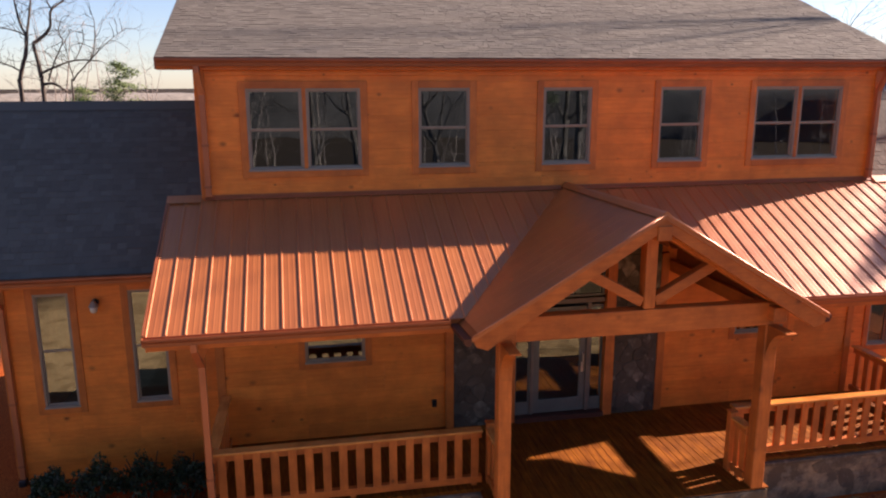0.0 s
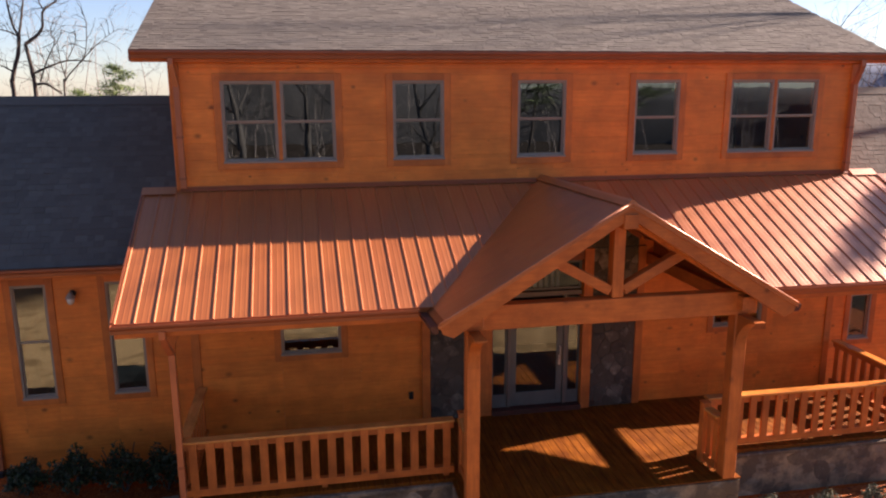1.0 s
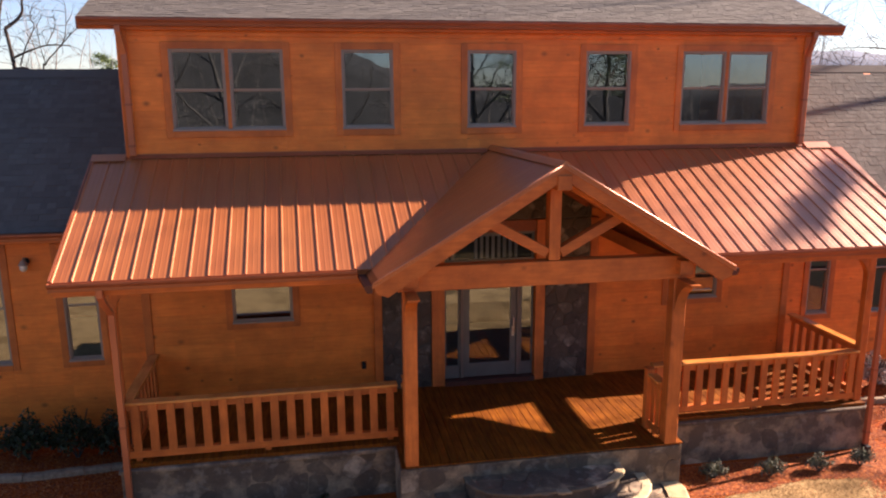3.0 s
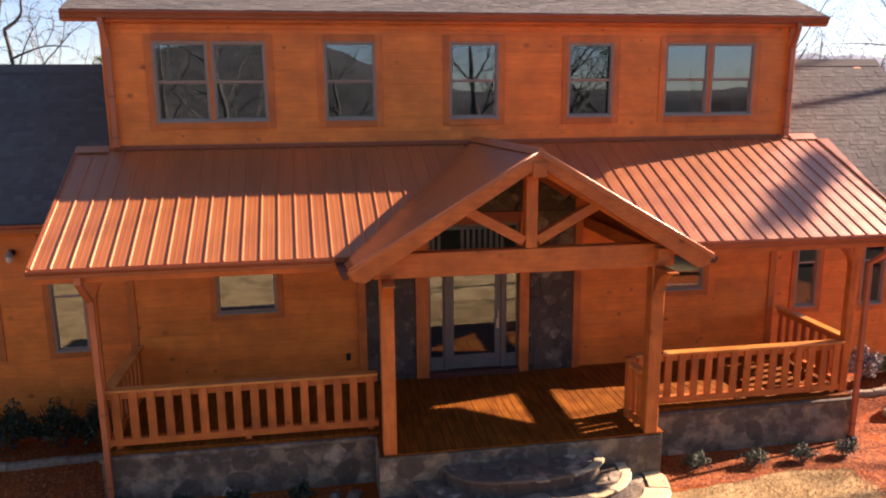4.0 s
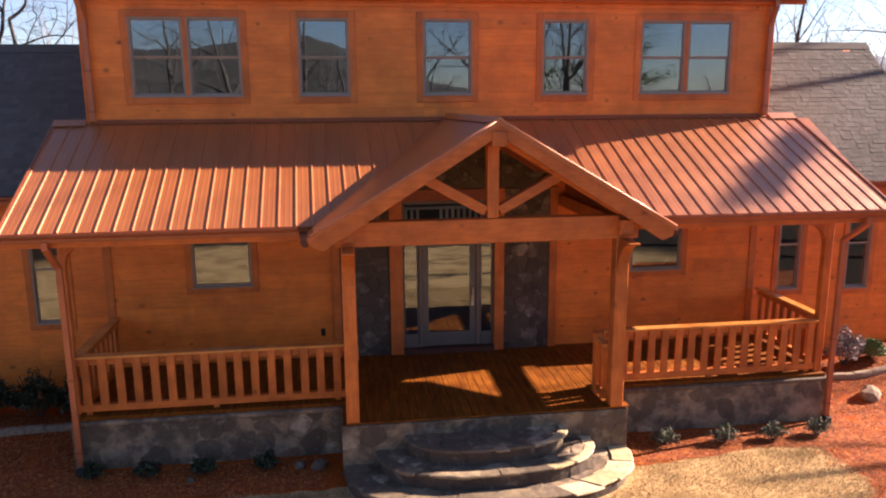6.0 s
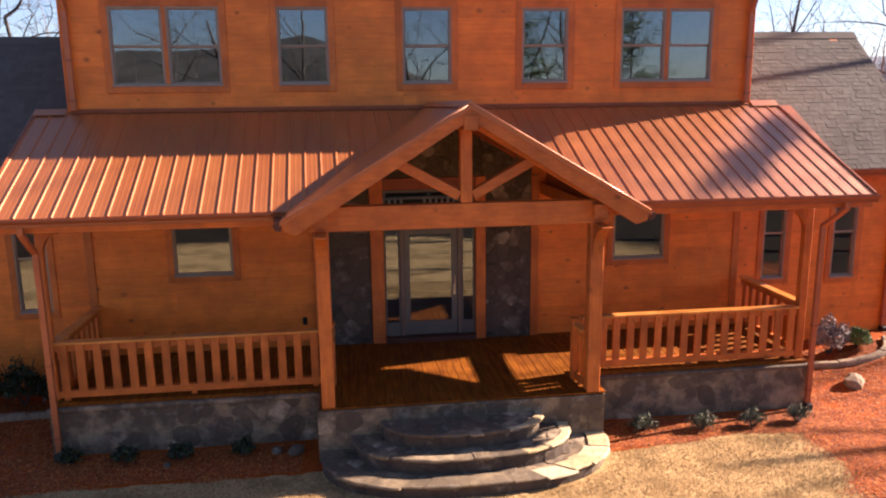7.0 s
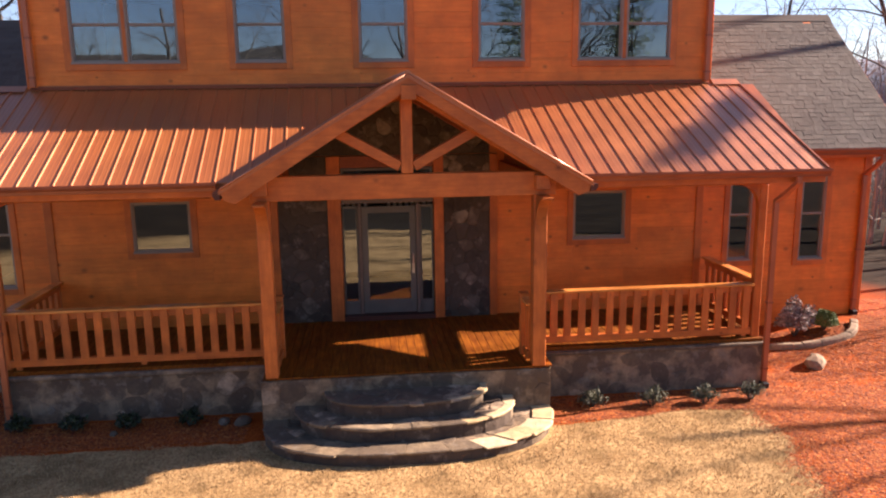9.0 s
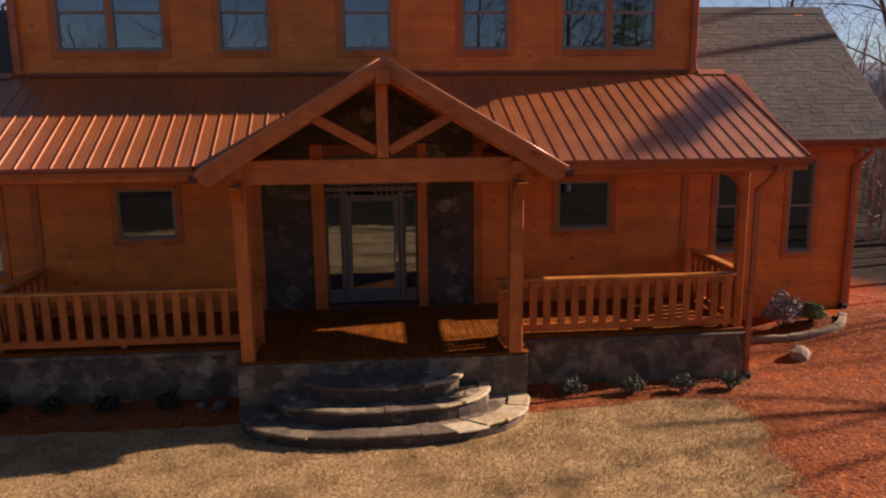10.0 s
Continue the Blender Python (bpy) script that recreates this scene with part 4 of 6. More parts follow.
railing((0.17, 0.14), (0.17, 0.84), 3, "short cedar railing beside the post at the steps", (0.5,))
for x, y in ((4.17, 0.53), (0.18, 0.90)):
    n = thing("newel_post", (x, y, 0.03), "short square cedar newel at the end of a railing", "post", "newel posts")
    part("shaft", boxed(x - 0.06, x + 0.06, y - 0.06, y + 0.06, 0.03, 1.06, 0.006), TIMBER_Z, n)
    part("cap", boxed(x - 0.075, x + 0.075, y - 0.075, y + 0.075, 1.06, 1.085, 0.008), TIMBER_Z, n)

tagged(part("deck_frame", boxed(-4.18, 8.48, 0.74, WALL, -0.16, -0.004), DECKING), "dark joists under the porch floor", "deck frame", kind="structure")
tagged(part("deck_frame", boxed(-0.02, 4.47, -0.06, 0.735, -0.16, -0.004), DECKING), "dark joists under the porch floor", "deck frame", kind="structure")


def fieldstone_panel(parent, origin, u_axis, v_axis, width, height, cell, seed, mat=FIELDSTONE, proud=0.016, name="stone", inside=None, bare=0.0):
    """Irregular stones with sunk joints over a rectangle: each stone an object of its own."""
    rng = random.Random(seed)
    nu, nv = max(1, round(width / cell)), max(1, round(height / (cell * 0.8)))
    seeds = []
    for j in range(-1, nv + 1):
        for i in range(-1, nu + 1):
            seeds.append(((i + 0.5 + (0.25 if j % 2 else -0.25) + rng.uniform(-0.42, 0.42)) * width / nu, (j + 0.5 + rng.uniform(-0.42, 0.42)) * height / nv))
    u_axis, v_axis = Vector(u_axis), Vector(v_axis)
    out = u_axis.cross(v_axis)
    origin = Vector(origin)
    for a, (su, sv) in enumerate(seeds):
        poly = [(0, 0), (width, 0), (width, height), (0, height)]
        for b, (tu, tv) in enumerate(seeds):
            if a == b or abs(tu - su) > cell * 3 or abs(tv - sv) > cell * 3:
                continue
            mu, mv, du, dv = (su + tu) / 2, (sv + tv) / 2, tu - su, tv - sv
            cut = []
            for k in range(len(poly)):
                p, q = poly[k], poly[(k + 1) % len(poly)]
                fp = (p[0] - mu) * du + (p[1] - mv) * dv
                fq = (q[0] - mu) * du + (q[1] - mv) * dv
                if fp <= 0:
                    cut.append(p)
                if (fp < 0 < fq) or (fq < 0 < fp):
                    t = fp / (fp - fq)
                    cut.append((p[0] + (q[0] - p[0]) * t, p[1] + (q[1] - p[1]) * t))
            poly = cut
            if len(poly) < 3:
                break
        if len(poly) < 3:
            continue
        cu, cv = sum(p[0] for p in poly) / len(poly), sum(p[1] for p in poly) / len(poly)
        if inside and not inside(cu, cv):
            continue
        size = max(math.hypot(p[0] - cu, p[1] - cv) for p in poly)
        if size < 0.05 or rng.random() < bare:
            continue
        soft = []
        for k in range(len(poly)):
            p, q = poly[k], poly[(k + 1) % len(poly)]
            f = rng.uniform(0.16, 0.30)
            soft += [(p[0] + (q[0] - p[0]) * f, p[1] + (q[1] - p[1]) * f), (q[0] + (p[0] - q[0]) * f, q[1] + (p[1] - q[1]) * f)]
        poly = soft
        k1, k2 = max(0.3, 1 - 0.006 / size), max(0.2, 1 - 0.05 / size)
        h = proud * rng.uniform(0.35, 1.0)
        tu, tv = rng.uniform(-0.05, 0.05), rng.uniform(-0.05, 0.05)
        bm = bmesh.new()

        def at(p, k, d):
            u, v = cu + (p[0] - cu) * k, cv + (p[1] - cv) * k
            return origin + u_axis * u + v_axis * v + out * (d + (tu * (u - cu) + tv * (v - cv) if d > 0 else 0))
        r0 = [bm.verts.new(at(p, k1, -0.01)) for p in poly]
        r1 = [bm.verts.new(at(p, k1 * 0.99, h * 0.6)) for p in poly]
        r2 = [bm.verts.new(at(p, k2, h)) for p in poly]
        n = len(poly)
        for x, y in ((r0, r1), (r1, r2)):
            for k in range(n):
                bm.faces.new((x[k], x[(k + 1) % n], y[(k + 1) % n], y[k]))
        bm.faces.new(r2)
        part(name, bm, mat, parent)


def stone_base(x0, x1, y, seed, label):
    w = part("wall_porch_base", boxed(x0, x1, y, y + 0.22, GROUNDZ - 0.25, -0.10), MORTAR)
    tagged(w, label, "stone wall", kind="structure")
    fieldstone_panel(w, (x0, y, GROUNDZ - 0.2), (1, 0, 0), (0, 0, 1), x1 - x0, -0.10 - GROUNDZ + 0.2, 0.34, seed, proud=0.010, bare=0.42)
    part("coping", boxed(x0 - 0.02, x1 + 0.02, y - 0.05, y + 0.25, -0.098, -0.03, 0.012), FIELDSTONE, w, "pale mortar ledge")
    return w


stone_base(-4.20, -0.02, 0.72, 11, "grey mortared fieldstone base of the porch")
stone_base(4.46, 8.51, 0.72, 12, "grey mortared fieldstone base of the porch")
landing = part("wall_landing_base", boxed(-0.04, 4.48, -0.10, 0.70, GROUNDZ - 0.25, -0.015), MORTAR)
tagged(landing, "grey mortared fieldstone block under the head of the steps", "stone wall", kind="structure")
fieldstone_panel(landing, (-0.04, -0.10, GROUNDZ - 0.2), (1, 0, 0), (0, 0, 1), 4.52, -0.03 - GROUNDZ + 0.2, 0.40, 13, proud=0.012, bare=0.3)
for x in (8.51,):
    side = part("wall_porch_base_end", boxed(x - 0.2, x, 0.91, WALL - 0.02, GROUNDZ - 0.25, -0.10), MORTAR)
    tagged(side, "grey mortared fieldstone base of the porch", "stone wall", kind="structure")
    fieldstone_panel(side, (x, 0.91, GROUNDZ - 0.2), (0, 1, 0), (0, 0, 1), 2.0, 0.9, 0.32, 15)


# ---- rounded stone steps ----
def arc_point(cx, half, depth, t, y0=-0.10, power=2.5):
    """Along a rounded step's edge, t from 0 (left) to 1 (right)."""
    a = math.pi * (1 - t)
    c, s = math.cos(a), math.sin(a)
    return (cx + half * math.copysign(abs(c) ** (2 / power), c), y0 - depth * abs(s) ** (2 / power))


def step(cx, half, depth, z_top, rise, seed, pieces, label, rim):
    st = thing("stone_step", (cx, -0.1, z_top - rise), label, "steps", "entrance steps")
    n = 48
    outline = [arc_point(cx, half - 0.08, depth - 0.08, k / n) for k in range(n + 1)]
    bm = bmesh.new()
    prism(bm, [(x, y, z_top - rise - 0.05) for x, y in outline], [(x, y, z_top - 0.02) for x, y in outline])
    part("core", bm, MORTAR, st)
    rng = random.Random(seed)
    # edge stones by length of the curve
    fine = [arc_point(cx, half, depth, k / 400) for k in range(401)]
    run = [0.0]
    for p, q in zip(fine, fine[1:]):
        run.append(run[-1] + math.hypot(q[0] - p[0], q[1] - p[1]))
    cuts = [0.0]
    for k in range(pieces):
        cuts.append(cuts[-1] + rng.uniform(0.5, 1.7))
    cuts = [c / cuts[-1] * run[-1] for c in cuts]

    def at_run(r):
        k = min(399, max(0, int(np.searchsorted(run, r)) - 1))
        f = (r - run[k]) / max(1e-6, run[k + 1] - run[k])
        return Vector((fine[k][0] + (fine[k + 1][0] - fine[k][0]) * f, fine[k][1] + (fine[k + 1][1] - fine[k][1]) * f))
    centre = Vector((cx, -0.10))
    for a, b in zip(cuts, cuts[1:]):
        g = 0.003
        outer = [at_run(a + g + (b - a - 2 * g) * k / 3) for k in range(4)]
        jut = rng.uniform(-0.022, 0.035)
        z1 = z_top + rng.uniform(-0.008, 0.012)
        lo, hi = [], []
        for p in outer:
            d = (p - centre).normalized()
            chip = rng.uniform(-0.014, 0.012)
            lo.append(p + d * (jut + chip - 0.012))
            hi.append(p + d * (jut + chip))
        w = rim * rng.uniform(0.8, 1.2)
        inn = [p + (centre - p).normalized() * w for p in outer]
        inn = [Vector((v.x, min(v.y, -0.11))) for v in inn]
        bm = bmesh.new()
        ring = lo + inn[::-1]
        ring2 = hi + inn[::-1]
        bot = [bm.verts.new((v.x, v.y, z_top - rng.uniform(0.026, 0.046))) for v in ring]
        mid = [bm.verts.new((v.x, v.y, z1 - 0.016)) for v in ring2]
        top = [bm.verts.new((v.x + (cx - v.x) * 0.012, v.y + 0.012, z1)) for v in ring2]
        m = len(ring)
        for r0, r1 in ((bot, mid), (mid, top)):
            for k in range(m):
                bm.faces.new((r0[k], r0[(k + 1) % m], r1[(k + 1) % m], r1[k]))
        bm.faces.new(top)
        # sunlit end painted: brighter cream stones on the right of the rim
        part("edge_stone", bm, SUNNYSTONE if outer[1].x > cx + half * 0.45 else STEPSTONE, st)

    r = 0.0
    while r < run[-1]:
        e = min(run[-1], r + rng.uniform(0.22, 0.62))
        outer = [at_run(r + 0.002 + (e - r - 0.004) * k / 3) for k in range(4)]
        set_in = rng.uniform(0.035, 0.05)
        face = [p + (centre - p).normalized() * set_in for p in outer]
        rear = [p + (centre - p).normalized() * 0.14 for p in outer]
        rear = [Vector((v.x, min(v.y, -0.11))) for v in rear]
        ring = face + rear[::-1]
        bm = bmesh.new()
        prism(bm, [(v.x, v.y, z_top - rise - 0.02) for v in ring], [(v.x, v.y, z_top - 0.03) for v in ring])
        # riser shade painted by darker stone, except at the sunny right end
        part("riser_stone", bm, STEPSTONE if outer[1].x > cx + half * 0.8 else RISERSHADE, st)
        r = e

    def inside(u, v):
        x, y = cx - half + u, -0.10 - depth + v
        return (abs(x - cx) / max(0.1, half - rim - 0.02)) ** 2.5 + (abs(y + 0.10) / max(0.1, depth - rim - 0.02)) ** 2.5 < 1
    fieldstone_panel(st, (cx - half, -0.10 - depth, z_top - 0.02), (1, 0, 0), (0, 1, 0), half * 2, depth, 0.34, seed + 1, FIELDSTONE, 0.022, "flagstone", inside)
    return st


step(2.21, 2.25, 1.38, -0.65, 0.22, 21, 13, "lowest rounded step of pale mortared flagstone", 0.34)
step(2.19, 1.70, 1.03, -0.43, 0.22, 22, 10, "middle rounded step of dark flagstone with a pale rim", 0.15)
step(2.16, 1.27, 0.70, -0.21, 0.22, 23, 8, "top rounded step of dark flagstone with a pale rim", 0.10)


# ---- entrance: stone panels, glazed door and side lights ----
# these panels use the stone colours darkened for porch shade
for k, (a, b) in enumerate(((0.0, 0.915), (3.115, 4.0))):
    panel = part("wall_entry_stone", boxed(a, b, WALL - 0.07, WALL - 0.012, 0.03, 3.20), ENTRYSHADE_MORTAR)
    tagged(panel, "dark fieldstone panel beside the entrance door, porch shade in its colour", "stone wall", kind="structure")
    fieldstone_panel(panel, (a, WALL - 0.07, 0.03), (1, 0, 0), (0, 0, 1), b - a, 3.17, 0.27, 31 + k, ENTRYSHADE, proud=0.022, bare=0.12)
panel = part("wall_entry_stone", boxed(0.0, 4.0, WALL - 0.07, WALL - 0.012, 3.21, 4.40), ENTRYSHADE_MORTAR)
tagged(panel, "dark fieldstone over the entrance, the gable's shade in its colour", "stone wall", kind="structure")
fieldstone_panel(panel, (0.0, WALL - 0.07, 3.21), (1, 0, 0), (0, 0, 1), 4.0, 1.19, 0.27, 35, ENTRYSHADE, proud=0.022, bare=0.12)
for a, b in ((-0.15, -0.005), (4.005, 4.15)):
    trim("trim", (a, b, WALL - 0.085, WALL - 0.006, 0.03, 3.2), TRIM_Z, "stained upright board beside the stone panel")
for a, b in ((0.92, 1.165), (2.925, 3.11)):
    trim("trim", (a, b, WALL - 0.11, WALL - 0.006, 0.03, 3.2), TIMBER_Z, "stained upright timber beside the glazed entrance")
# header in the darker soffit stain, which paints in the porch shade
trim("trim", (1.17, 2.92, WALL - 0.09, WALL - 0.006, 2.985, 3.20), SOFFIT, "stained timber over the glazed entrance, darkened in colour for porch shade")
trim("trim", (1.165, 2.925, WALL - 0.16, WALL + 0.12, 0.03, 0.125), FLASHING, "dark metal threshold")


def glazed(parent, name, a, b, z0, z1, y, stile, bottom, top, mat, glass=GLASS):
    bm = bmesh.new()
    for q in ((a, a + stile, z0, z1), (b - stile, b, z0, z1), (a + stile, b - stile, z0, z0 + bottom), (a + stile, b - stile, z1 - top, z1)):
        box(bm, q[0], q[1], y - 0.022, y + 0.022, q[2], q[3], 0.004)
    leaf = part(name, bm, mat, parent)
    pane = raw("pane", [(a + stile, y, z0 + bottom), (b - stile, y, z0 + bottom), (b - stile, y, z1 - top), (a + stile, y, z1 - top)], [(0, 1, 2, 3)], glass, leaf)
    pane.visible_shadow = False
    return leaf


door = thing("door_1", (1.99, WALL, 0.13), "grey-green glazed entrance door between two side lights, closed", "door", kind="structure")
glazed(door, "side_light", 1.175, 1.475, 0.13, 2.26, WALL + 0.02, 0.035, 0.26, 0.06, DOORPAINT)
glazed(door, "side_light", 2.655, 2.915, 0.13, 2.26, WALL + 0.02, 0.035, 0.26, 0.06, DOORPAINT)
leaf = glazed(door, "door_leaf", 1.545, 2.575, 0.14, 2.24, WALL + 0.02, 0.115, 0.27, 0.13, DOORPAINT)
for a, b in ((1.48, 1.54), (2.58, 2.65)):
    part("jamb", boxed(a, b, WALL - 0.03, WALL + 0.09, 0.13, 2.30, 0.005), JAMBPAINT, door, "brownish-grey door jamb")
part("head", boxed(1.17, 2.92, WALL - 0.035, WALL + 0.09, 2.305, 2.40, 0.005), JAMBPAINT, door, "brownish-grey door head")
glazed(door, "transom_light", 1.175, 2.915, 2.42, 2.97, WALL + 0.02, 0.05, 0.05, 0.05, DOORPAINT, DARKGLASS)
# white bars added indoors to stand in for a reflection in the transom
mock_bars = thing("reflection_bars", (1.95, 4.5, 1.96), "white bars added behind the glass over the door as its reflection", "railing")
part("handrail", boxed(0.95, 3.0, 4.46, 4.54, 2.60, 2.66, 0.008), WHITEPAINT, mock_bars)
part("lower_rail", boxed(0.95, 3.0, 4.46, 4.54, 1.96, 2.01, 0.005), BLACKMETAL, mock_bars)
for k in range(17):
    if k not in (6, 7, 8):
        part("baluster", boxed(0.98 + 0.123 * k, 1.035 + 0.123 * k, 4.475, 4.525, 2.01, 2.60), WHITEPAINT, mock_bars)
bm = bmesh.new()
sweep(bm, [(0.012 * math.cos(a * math.pi / 4), 0.012 * math.sin(a * math.pi / 4)) for a in range(8)], [(2.515, WALL - 0.004, 1.02), (2.515, WALL - 0.05, 1.04), (2.515, WALL - 0.05, 1.28), (2.515, WALL - 0.004, 1.30)])
part("door_handle", bm, STEEL, leaf, "steel pull handle")
part("lock_plate", boxed(2.49, 2.54, WALL - 0.008, WALL - 0.003, 0.92, 1.12, 0.002), STEEL, leaf, "steel lock plate")

outlet = thing("outlet_box", (-0.36, WALL, 0.53), "small black weatherproof outlet box on the porch wall", "outlet")
part("body", boxed(-0.40, -0.32, WALL - 0.045, WALL - 0.001, 0.46, 0.60, 0.008), BLACKMETAL, outlet)
part("cover", boxed(-0.395, -0.325, WALL - 0.058, WALL - 0.046, 0.47, 0.595, 0.005), BLACKMETAL, outlet)


# ---- wall lantern ----
def lantern(x, y, z):
    t = thing("wall_lantern", (x, y, z), "small grey metal wall lantern with pale glass", "lamp")
    bm = bmesh.new()
    bmesh.ops.create_cone(bm, cap_ends=True, segments=12, radius1=0.06, radius2=0.06, depth=0.02, matrix=Matrix.Translation((x, y - 0.012, z)) @ Matrix.Rotation(math.pi / 2, 4, "X"))
    part("back_plate", bm, BLACKMETAL, t)
    bm = bmesh.new()
    sweep(bm, [(0.01 * math.cos(a * math.pi / 3), 0.01 * math.sin(a * math.pi / 3)) for a in range(6)], [(x, y - 0.02, z), (x, y - 0.08, z + 0.06), (x, y - 0.13, z + 0.08), (x, y - 0.15, z + 0.05)])
    part("arm", bm, FRAMEGREY, t)
    bm = bmesh.new()
    bmesh.ops.create_cone(bm, cap_ends=True, segments=12, radius1=0.085, radius2=0.03, depth=0.09, matrix=Matrix.Translation((x, y - 0.15, z + 0.0)))
    shade = part("shade", bm, FRAMEGREY, t)
    bm = bmesh.new()
    bmesh.ops.create_uvsphere(bm, u_segments=12, v_segments=8, radius=0.065, matrix=Matrix.Translation((x, y - 0.15, z - 0.085)) @ Matrix.Diagonal((1, 1, 1.25, 1)))
    part("glass", bm, BULB, shade, "pale glass", True)


lantern(-6.19, WINGL - 0.004, 2.66)


# ---- gutters and downspouts ----
def gutter(x0, x1, y, z, label):
    """An open K-profile trough with end caps, hung below a roof's edge at (y, z)."""
    g = thing("gutter", ((x0 + x1) / 2, y, z - 0.13), label, "gutter", "gutters")
    prof = [(0.0, 0.0), (0.0, -0.125), (-0.075, -0.125), (-0.085, -0.075), (-0.118, -0.035), (-0.118, 0.0), (-0.106, 0.0), (-0.106, -0.03), (-0.075, -0.07), (-0.066, -0.115), (-0.010, -0.115), (-0.010, 0.0)]
    bm = bmesh.new()
    a = [bm.verts.new((x0, y + p, z + q)) for p, q in prof]
    b = [bm.verts.new((x1, y + p, z + q)) for p, q in prof]
    for k in range(len(prof)):
        bm.faces.new((a[k], a[(k + 1) % len(prof)], b[(k + 1) % len(prof)], b[k]))
    trough = part("trough", bm, GUTTER, g)
    for x, s in ((x0, -1), (x1, 1)):
        bm = bmesh.new()
        ring = [(x, y + p, z + q) for p, q in prof[:6]]
        prism(bm, ring, [(px + s * 0.004, py, pz) for px, py, pz in ring])
        part("end_cap", bm, GUTTER, trough)
    return g


gutter(-4.72, 8.82, EAVE_Y - 0.004, EAVE_Z - 0.02, "copper-brown gutter along the main eave")
gutter(-4.77, ridge_x(0.5) - GHALF - 0.13, PE_Y - 0.034, PE_Z - 0.012, "copper-brown gutter along the porch eave")
gutter(ridge_x(0.5) + GHALF + 0.13, 9.19, PE_Y - 0.034, PE_Z - 0.012, "copper-brown gutter along the porch eave")
gutter(-8.28, -4.80, 3.132, 3.222, "copper-brown gutter along the wing's eave")
gutter(9.0, 12.66, 2.992, 3.155, "copper-brown gutter along the wing's eave")


def downspout(path, label, splash=None):
    d = thing("downspout", path[-1], label, "downspout", "downspouts")
    w, h = 0.042, 0.032
    bm = bmesh.new()
    sweep(bm, [(-w, -h), (w, -h), (w, h), (-w, h)], path)
    pipe = part("pipe", bm, PIPE, d)
    (x, y, z), up = path[-1], path[-2]
    for f in (0.15, 0.8):
        zz = z + (up[2] - z) * f
        part("strap", boxed(x - w - 0.012, x + w + 0.012, y - h - 0.006, y + h + 0.006, zz - 0.018, zz + 0.018), GUTTER, pipe)
    if splash:
        part("drain_boot", boxed(x - 0.06, x + 0.06, y - 0.10, y + 0.05, splash, splash + 0.13, 0.015), BLACKMETAL, d, "black plastic drain boot")
    return d


def corner_spout(x, ygut, zgut, xw, yw, zend, label, splash=None):
    downspout([(x, ygut, zgut), (x, ygut, zgut - 0.10), ((x + xw) / 2, (ygut + yw) / 2, zgut - 0.28), (xw, yw, zgut - 0.44), (xw, yw, zgut - 0.6), (xw, yw, (zgut + zend) / 2), (xw, yw, zend)], label, splash)


SPOUT = "copper-brown downspout down the corner"
corner_spout(-4.14, EAVE_Y - 0.06, EAVE_Z - 0.14, -4.10, WALL - 0.07, PT_Z + 0.03, SPOUT + " of the upper storey")
corner_spout(8.24, EAVE_Y - 0.06, EAVE_Z - 0.14, 8.22, WALL - 0.07, PT_Z + 0.03, SPOUT + " of the upper storey")
corner_spout(-4.12, PE_Y - 0.09, PE_Z - 0.13, -4.08, 0.625, GROUNDZ + 0.08, SPOUT + " of the porch", GROUNDZ - 0.02)
corner_spout(8.66, PE_Y - 0.09, PE_Z - 0.13, 8.49, 0.64, GROUNDZ + 0.08, SPOUT + " of the porch", GROUNDZ - 0.02)
corner_spout(12.04, 2.93, 3.02, 12.00, WINGR - 0.07, lie(12.0, 3.3) + 0.08, SPOUT + " of the wing", lie(12.0, 3.3) - 0.02)
corner_spout(-7.70, 3.07, 3.09, -7.68, WINGL - 0.07, lie(-7.7, 3.3) + 0.08, SPOUT + " of the wing", lie(-7.7, 3.3) - 0.02)


# ---- planting ----
def leaf_cloud(name, centre, radii, count, size, mat, seed, parent=None, shell=0.55, label="", slim=0.45, lump=0.3):
    """Many small folded leaves spread through an uneven rounded shape."""
    rng = np.random.default_rng(seed)
    d = rng.normal(size=(count, 3))
    d /= np.linalg.norm(d, axis=1)[:, None]
    d[:, 2] = np.abs(d[:, 2]) * 1.0 - 0.15
    r = rng.uniform(shell, 1.0, (count, 1)) * (0.82 + lump * np.sin(d[:, :1] * 5 + seed) * np.cos(d[:, 1:2] * 4 + d[:, 2:] * 3))
    c = np.array(centre) + d * r * np.array(radii)
    a = rng.normal(size=(count, 3))
    a /= np.linalg.norm(a, axis=1)[:, None]
    b = np.cross(a, rng.normal(size=(count, 3)))
    b /= np.linalg.norm(b, axis=1)[:, None]
    s = size * rng.uniform(0.6, 1.3, (count, 1))
    verts = np.stack([c - a * s, c + b * s * slim, c + a * s, c - b * s * slim], 1).reshape(-1, 3)
    faces = [(4 * k, 4 * k + 1, 4 * k + 2, 4 * k + 3) for k in range(count)]
    return raw(name, verts.tolist(), faces, mat, parent, label)


def shrub(name, x, y, radii, count, size, mat, seed, label, category="shrub", group="", slim=0.45, shell=0.55, lump=0.3):
    z = lie(x, y)
    t = thing(name, (x, y, z), label, category, group)
    bm = bmesh.new()
    rng = random.Random(seed)
    for k in range(9):
        a = rng.uniform(0, 6.28)
        e = Vector((x + math.cos(a) * radii[0] * 0.6, y + math.sin(a) * radii[1] * 0.6, z + radii[2] * rng.uniform(0.6, 1.2)))
        beam(bm, (x, y, z - 0.03), e, 0.012, 0.012)
    part("stem", bm, BARK, t)
    leaf_cloud("foliage", (x, y, z + radii[2] * 0.45), (radii[0], radii[1], radii[2]), count, size, mat, seed, t, shell, slim=slim, lump=lump)
    return t


